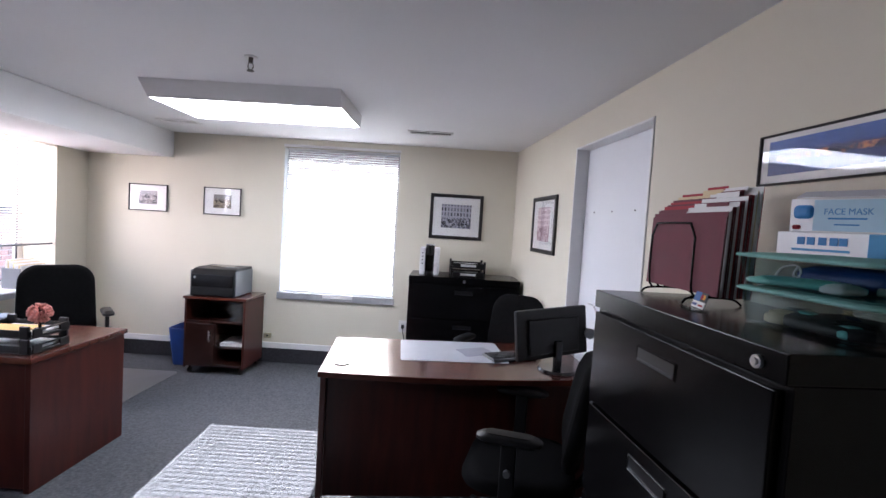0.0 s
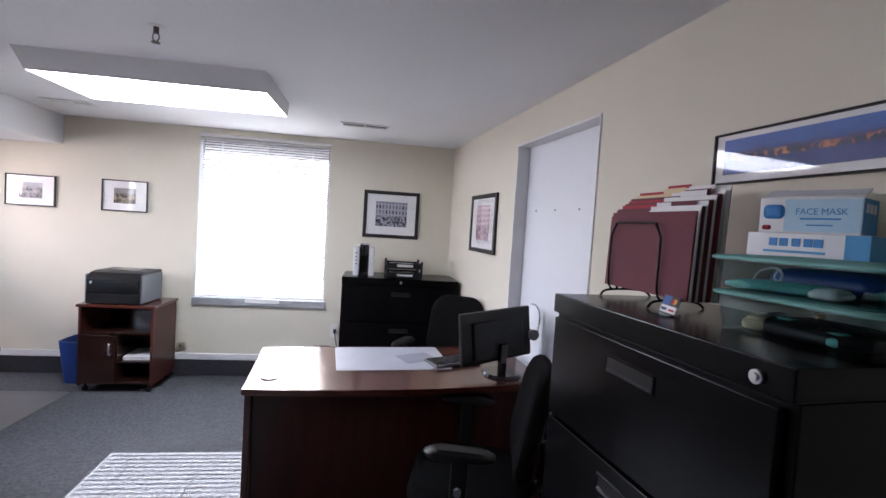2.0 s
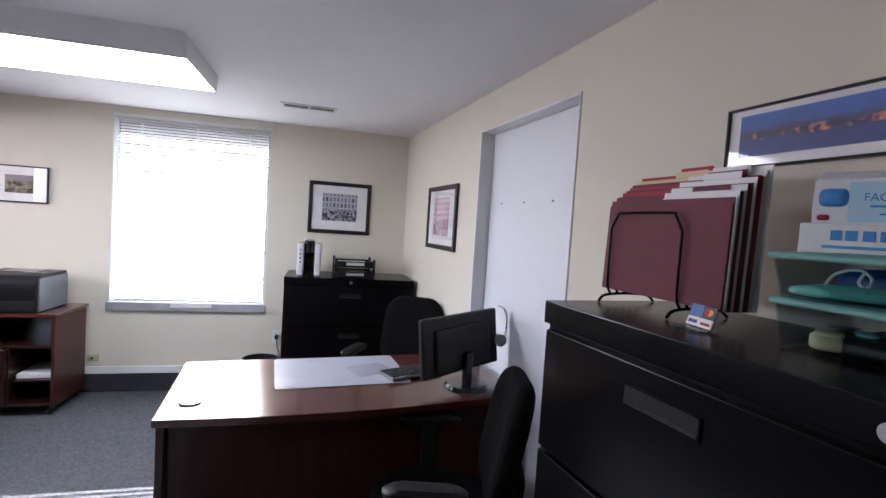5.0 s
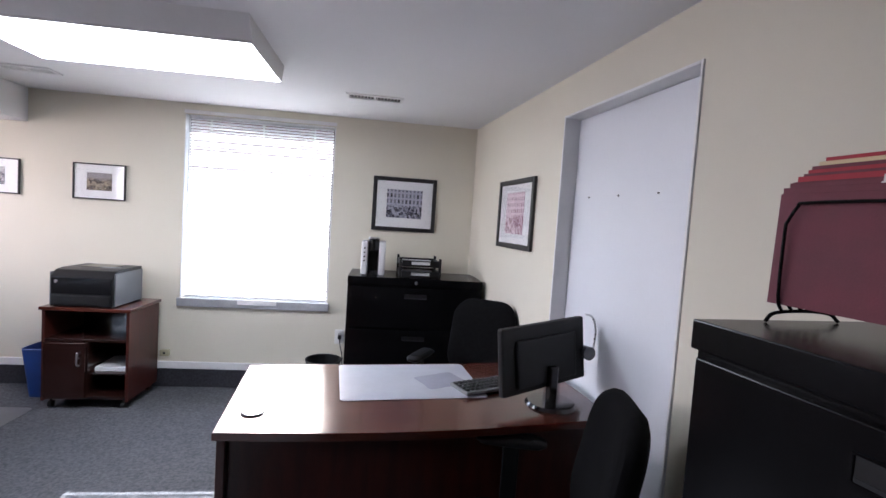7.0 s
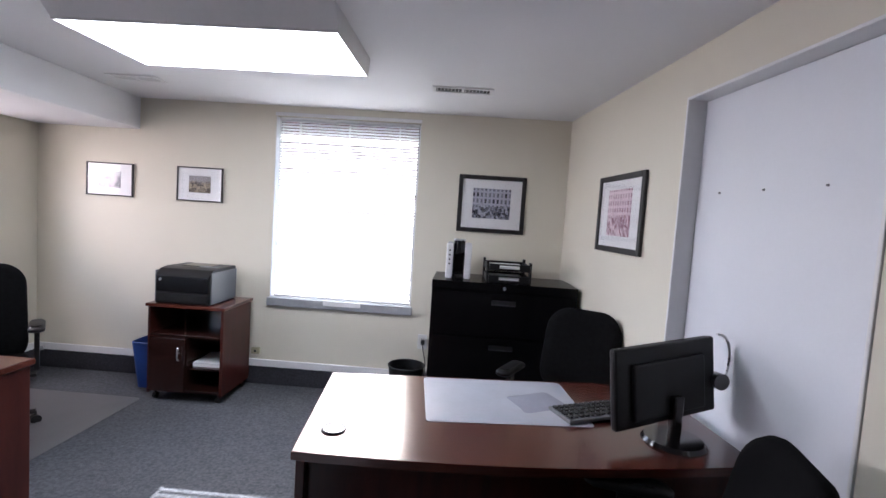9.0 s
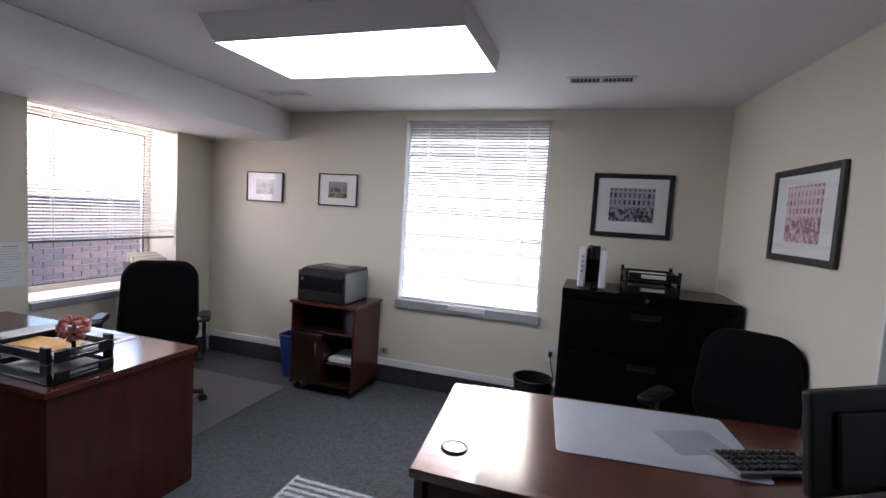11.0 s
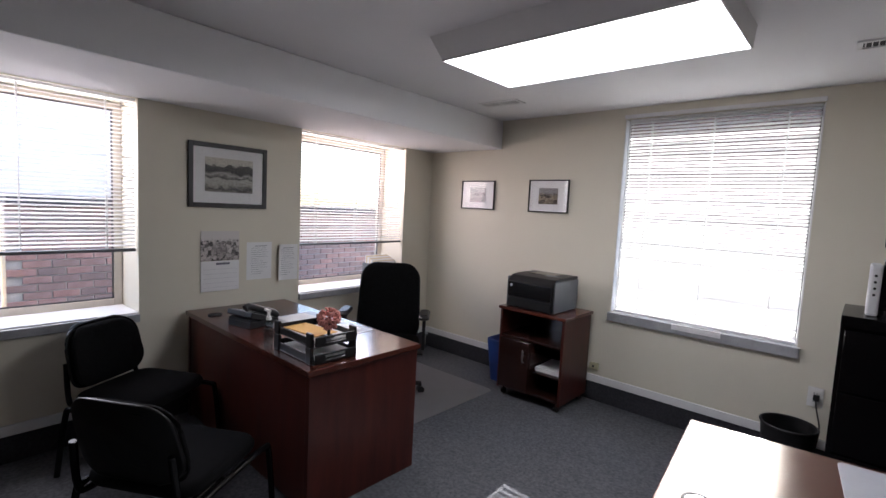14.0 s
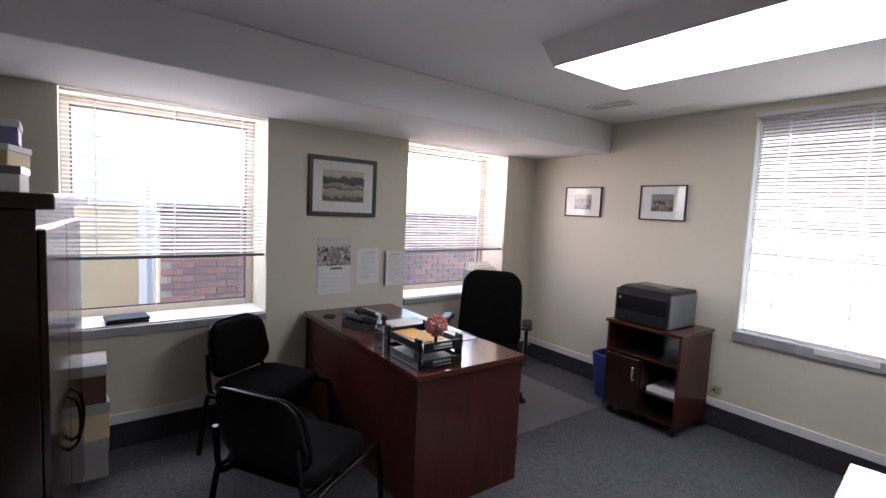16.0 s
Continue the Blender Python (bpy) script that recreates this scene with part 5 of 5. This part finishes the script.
GL = 0.0845 + 0.0705
BLUE_INK = mat("bright_blue_ink", (0.05, 0.24, 0.58), 0.5, var=0.05)
PALE_BLUE = mat("pale_blue_card", (0.45, 0.66, 0.80), 0.5, var=0.05, scale=10)
WHITE_CARD = mat("glossy_white_card", (0.74, 0.76, 0.78), 0.3, var=0.04, scale=9)
gb = thing("glove_box", at_nc(0.485, 0.34, GL, 18) @ Matrix.Diagonal((0.86, 0.86, 0.86, 1)), "white and blue carton of gloves", "box")
part("carton", boxes((-0.125, 0.125, -0.07, 0.07, 0, 0.063), bevel=0.002), WHITE_CARD, gb)
part("end_band", boxes((0.08, 0.1262, -0.0712, 0.0712, 0.001, 0.062), bevel=0.001), CYAN, gb, "blue printed end")
for k, x in enumerate((-0.064, -0.041, -0.015, 0.010, 0.030)):
    bm = boxes((x - 0.009, x + 0.009, -0.0718, -0.0703, 0.030, 0.050))
    part("logo_block", bm, BLUE_INK, gb, "blue brand lettering drawn as blocks")
part("text_line", boxes((-0.085, 0.045, -0.0715, -0.0703, 0.014, 0.020)), CYAN, gb)
mb = thing("mask_box", at_nc(0.472, 0.352, GL + 0.0548, 20) @ Matrix.Diagonal((0.82, 0.82, 0.92, 1)), "pale blue carton of face masks, opened", "box")
part("carton", boxes((-0.11, 0.11, -0.06, 0.06, 0, 0.083), bevel=0.002), WHITE_CARD, mb)
part("end_panel", boxes((0.1095, 0.1112, -0.058, 0.058, 0.002, 0.081)), CYAN, mb, "blue printed end")
part("front_print", boxes((-0.05, 0.109, -0.0613, -0.0602, 0.004, 0.079)), PALE_BLUE, mb, "pale blue printed front")
part("mask_picture", pad(0.05, 0.034, 0.002, 0.012, 0.0006, n=5), BLUE_INK, mb, "blue printed mask shape", m=pose(-0.075, -0.0612, 0.05, 90, 0, 0))
part("open_flap", boxes((-0.108, 0.108, -0.003, 0.0, 0, 0.05), bevel=0.0005, seg=1), WHITE_CARD, mb, m=pose(0, -0.04, 0.085, -68, 0, 0))
part("seal", pad(0.022, 0.011, 0.0015, 0.005, 0.0004, n=4), RED_CARD, mb, "small red oval mark", m=pose(-0.09, -0.0612, 0.012, 90, 0, 0))
words("FACE MASK", 0.021, mb, pose(0.028, -0.0615, 0.05), BLUE_INK, "blue words FACE MASK")
for k in range(3):
    part("printed_square", boxes((0.1113, 0.1120, -0.044 + 0.03 * k, -0.022 + 0.03 * k, 0.050, 0.070)), WHITE_CARD, mb, "pale printed square")
part("text_line", boxes((-0.015, 0.07, -0.0622, -0.0614, 0.032, 0.036)), BLUE_INK, mb)
part("text_line", boxes((0.0, 0.055, -0.0622, -0.0614, 0.018, 0.021)), BLUE_INK, mb)

# ---- on the west desk ----
BH = 0.742
def at_b(x, y, z=0.0, rz=0.0):
    return pose(x, y, BH + z, 0, 0, rz)


letter_tray(at_b(-1.105, 2.957, 0.001, 90), "black plastic two-tier letter tray on the desk", 0.235, 0.34)
tagged(part("paper_ream", boxes((0, 0.21, 0, 0.26, 0, 0.02), bevel=0.001), PAPER, None, m=at_b(-1.15, 2.972, 0.0075, 92)), "white papers lying in the letter tray", "paper")
tagged(part("paper_ream", boxes((0, 0.21, 0, 0.24, 0, 0.012), bevel=0.001), PAPER, None, m=at_b(-1.15, 2.970, 0.0845, 91)), "white papers in the upper letter tray", "paper")
tagged(part("envelope", boxes((0, 0.13, 0, 0.24, 0, 0.004), bevel=0.001), mat("orange_manila", (0.72, 0.42, 0.12), 0.8, var=0.06), None, m=at_b(-1.19, 3.02, 0.099, 96)), "orange manila envelope on the tray", "envelope")

fl = thing("paper_flower", at_b(-1.165, 3.075, 0.0985) @ Matrix.Scale(1.25, 4), "pink artificial flower ball on a dark stem", "ornament")
part("stem", rod(rod(bmesh.new(), (0, 0, 0), (0, 0, 0.008), 0.022, 0.016), (0, 0, 0.008), (0, 0, 0.05), 0.006), BLACK_PLASTIC, fl, smooth=True)
PINKISH = mat("pale_pink_petals", (0.62, 0.26, 0.22), 0.8, var=0.2, scale=30)
pm = None
rnd = random.Random(3)
for k in range(110):
    q = Vector((rnd.gauss(0, 1), rnd.gauss(0, 1), rnd.gauss(0.2, 0.8))).normalized()
    if pm is None:
        o = part("petal", pad(0.012, 0.020, 0.002, 0.005, 0.0006, 0.003, n=3), PINKISH, fl)
        pm = o.data
    else:
        o = new("petal", pm)
        o.parent = fl
    o.matrix_basis = Matrix.Translation(Vector((0, 0, 0.068)) + q * Vector((0.036, 0.036, 0.026)).length * 0.62) @ q.to_track_quat("Y", "Z").to_matrix().to_4x4() @ pose(0, 0, 0, rnd.uniform(-50, 50), rnd.uniform(0, 360), 0)

bt = thing("sanitizer_bottle", at_b(-1.512, 2.962, 0.001), "clear pump bottle of hand sanitizer", "bottle")
part("bottle", rod(rod(bmesh.new(), (0, 0, 0), (0, 0, 0.105), 0.022, 0.022, 24), (0, 0, 0.105), (0, 0, 0.125), 0.022, 0.011, 24), glassy("clear_gel", (0.72, 0.78, 0.80), 0.05), bt, smooth=True)
part("pump_collar", rod(bmesh.new(), (0, 0, 0.125), (0, 0, 0.14), 0.013), CHINA, bt, smooth=True)
part("pump_head", boxes((-0.006, 0.006, -0.006, 0.006, 0.14, 0.165), (-0.035, 0.012, -0.007, 0.007, 0.165, 0.175), bevel=0.002), CHINA, bt)
part("label_band", rod(bmesh.new(), (0, 0, 0.03), (0, 0, 0.08), 0.0224, seg=24), CLEAR, bt, "clear printed label", smooth=True)

ph = thing("desk_telephone", at_b(-1.93, 3.08, 0.001, 195), "black office desk telephone with handset", "telephone")
bm = boxes((-0.10, 0.10, -0.10, 0.10, -0.001, 0.03), bevel=0.006)
part("phone_body", bm, BLACK_PLASTIC, ph, m=pose(0, 0, 0.034, 18, 0, 0))
part("handset", tube(bmesh.new(), arc([(-0.072, -0.11, 0.040), (-0.072, -0.085, 0.062), (-0.072, 0, 0.092), (-0.072, 0.085, 0.124), (-0.072, 0.11, 0.116)], 5), 0.02, 12), BLACK_PLASTIC, ph, smooth=True)
part("display", boxes((-0.03, 0.085, 0.045, 0.09, 0.0305, 0.034), bevel=0.001), GREY_PLASTIC, ph, "grey display", m=pose(0, 0, 0.034, 18, 0, 0))
for i in range(3):
    for j in range(4):
        part("key", boxes((-0.022 + 0.035 * i, 0.0 + 0.035 * i, -0.08 + 0.027 * j, -0.063 + 0.027 * j, 0.0305, 0.035), bevel=0.0015, seg=1), BLACK_PLASTIC, ph, m=pose(0, 0, 0.034, 18, 0, 0))

part("phone_stand", boxes((-0.09, 0.09, -0.02, 0.09, 0.0, 0.034), (-0.088, 0.088, 0.045, 0.088, 0.034, 0.048), (-0.09, 0.09, -0.09, -0.06, 0.0, 0.006), bevel=0.002), BLACK_PLASTIC, ph)

dm = thing("desk_planner", at_b(-1.70, 3.33, 0.001, 3), "clear desk mat with printed sheets beneath", "desk pad")
part("pad_sheet", pad(0.60, 0.40, 0.002, 0.015, 0.0006, n=4), DESK_MAT, dm, m=pose(0, 0, 0.001))
for x, y, r in ((-0.18, 0.02, 4), (0.02, -0.03, -6), (0.19, 0.04, 3), (0.17, -0.10, 8)):
    part("printed_sheet", boxes((-0.075, 0.075, -0.10, 0.10, 0.009, 0.0097)), PAPER, dm, m=pose(x, y, 0, 0, 0, r))
gg = thing("cable_grommet", at_b(-2.25, 3.0), "round black cable grommet in the desk corner", "grommet")
part("rim", torus(bmesh.new(), (0, 0, 0.002), 0.036, 0.005), BLACK_PLASTIC, gg, smooth=True)
part("cap", rod(bmesh.new(), (0, 0, 0.0005), (0, 0, 0.004), 0.032, seg=24), BLACK_PLASTIC, gg, smooth=True)

# ---- papers on the north-west sill ----
pb = thing("document_rack", WEST @ pose(-0.56, 0.085, LZ0 + 0.0065), "grey plastic rack packed with paper files", "document rack")
part("rack", boxes((-0.15, 0.13, -0.07, 0.08, 0, 0.006), (-0.15, -0.144, -0.07, 0.08, 0.0065, 0.17), (0.124, 0.13, -0.07, 0.08, 0.0065, 0.17), (-0.1435, 0.1235, 0.074, 0.08, 0.0065, 0.17), bevel=0.002), GREY_PLASTIC, pb)
for k in range(9):
    part("paper_file", boxes((-0.14, 0.12, -0.066 + 0.0145 * k, -0.066 + 0.0145 * k + 0.006, 0.0065, 0.19 + 0.006 * k)), (PAPER, MANILA, PAPER)[k % 3], pb)

# ---- tall wooden cabinet and what stands by it ----
TC = pose(-1.3, 1.672, 0, 0, 0, 176)     # x runs west along the front, the doors face the window wall's far end
TH = 1.46
tcab = thing("storage_cabinet", TC, "tall dark mahogany cabinet with two closed doors", "cabinet")
part("body", boxes((0.0, 0.85, 0.02, 0.48, FLOOR, TH - 0.05), bevel=0.003), DARK_WOOD, tcab)
part("cornice", boxes((-0.03, 0.86, -0.03, 0.50, TH - 0.049, TH), bevel=0.006), DARK_WOOD, tcab)
for x0, x1, hx in ((0.01, 0.422, 0.38), (0.428, 0.84, 0.47)):
    d = part("door", boxes((x0, x1, -0.002, 0.019, FLOOR + 0.05, TH - 0.11), bevel=0.004), DARK_WOOD, tcab)
    part("handle", tube(bmesh.new(), arc([(hx, -0.002, 0.46), (hx, -0.03, 0.49), (hx, -0.04, 0.57), (hx, -0.03, 0.65), (hx, -0.002, 0.68)], 4), 0.006), BLACK_METAL, d, "curved dark handle", smooth=True)


def carton(name, m, w, d, h, material, label):
    t = thing(name, m, label, "box")
    part("box_body", boxes((-w / 2, w / 2, -d / 2, d / 2, 0, h), bevel=0.003), material, t)
    part("box_lid", boxes((-w / 2 - 0.004, w / 2 + 0.004, -d / 2 - 0.004, d / 2 + 0.004, h * 0.72, h + 0.004), bevel=0.003), (SHADED_CARD if name == "archive_box" else PAPER) if material is not PAPER else GREY_PLASTIC, t)
    return t


carton("carton", TC @ pose(0.15, 0.2, TH + 0.001, 0, 0, 4), 0.22, 0.26, 0.075, PAPER, "flat white carton on the tall cabinet")
carton("carton", TC @ pose(0.17, 0.2, TH + 0.082, 0, 0, -6), 0.20, 0.24, 0.06, MANILA, "small brown carton stacked on the cabinet")
carton("carton", TC @ pose(0.16, 0.19, TH + 0.148, 0, 0, 8), 0.19, 0.22, 0.07, mat("violet_card", (0.22, 0.2, 0.36), 0.6, var=0.1), "violet carton on top of the stack")
# white card greyed: the shade below the window sill is in its colour
SHADED_CARD = mat("shaded_white_card", (0.36, 0.35, 0.34), 0.8, var=0.08, scale=10)
MAROON_BOX = mat("dark_brown_card", (0.10, 0.045, 0.035), 0.7, var=0.15, scale=12)
for k, (h, mm, lab) in enumerate(((0.19, SHADED_CARD, "white archive box on the floor, coloured grey for shade"), (0.18, MANILA, "brown cardboard archive box in the stack"), (0.19, MAROON_BOX, "dark brown lidded archive box on the stack"))):
    carton("archive_box", LW @ pose(0.165, -3.51, FLOOR + 0.001 + (0, 0.1955, 0.381)[k], 0, 0, (0, 3, -2)[k]), 0.26, 0.24, h, mm, lab)
for k in range(2):
    tagged(part("book", boxes((-0.1, 0.1, -0.07, 0.07, 0, 0.014), bevel=0.002), BLACK_PLASTIC, None, m=WEST @ pose(-3.28, 0.08, LZ0 + 0.0065 + 0.0145 * k, 0, 0, 5 * k)), "black notebook lying on the window sill", "book")

# ---- bricks of the neighbour's wall, nearest courses as pieces ----
bme = None
rest = bmesh.new()
rnd = random.Random(9)
z, row = 0.10, 0
while z < 1.29:
    x = -2.82 + (0.104 if row % 2 else 0.0)
    while x < 6.2:
        one = 0.32 < z < 0.98 and x < 3.2
        if one:
            if bme is None:
                bmx = boxes((0, 0.198, 0, 0.05, 0, 0.061), bevel=0.003, seg=1)
                o = part("brick", bmx, BRICK, nb)
                bme = o.data
            else:
                o = new("brick", bme)
                o.parent = nb
            o.matrix_basis = pose(x, NX + rnd.uniform(-0.003, 0.003), z, rnd.uniform(-0.4, 0.4), rnd.uniform(-0.3, 0.3), 0)
        elif z > 0.2:
            vs = [rest.verts.new((x + a, NX + b, z + c)) for a in (0, 0.198) for b in (0, 0.05) for c in (0, 0.061)]
            for f in ((0, 1, 3, 2), (4, 6, 7, 5), (0, 4, 5, 1), (2, 3, 7, 6), (1, 5, 7, 3), (0, 2, 6, 4)):
                rest.faces.new([vs[i] for i in f])
        x += 0.208
    z += 0.0715
    row += 1
tagged(part("brick_courses", rest, BRICK_FAR, nb), kind="stuff")
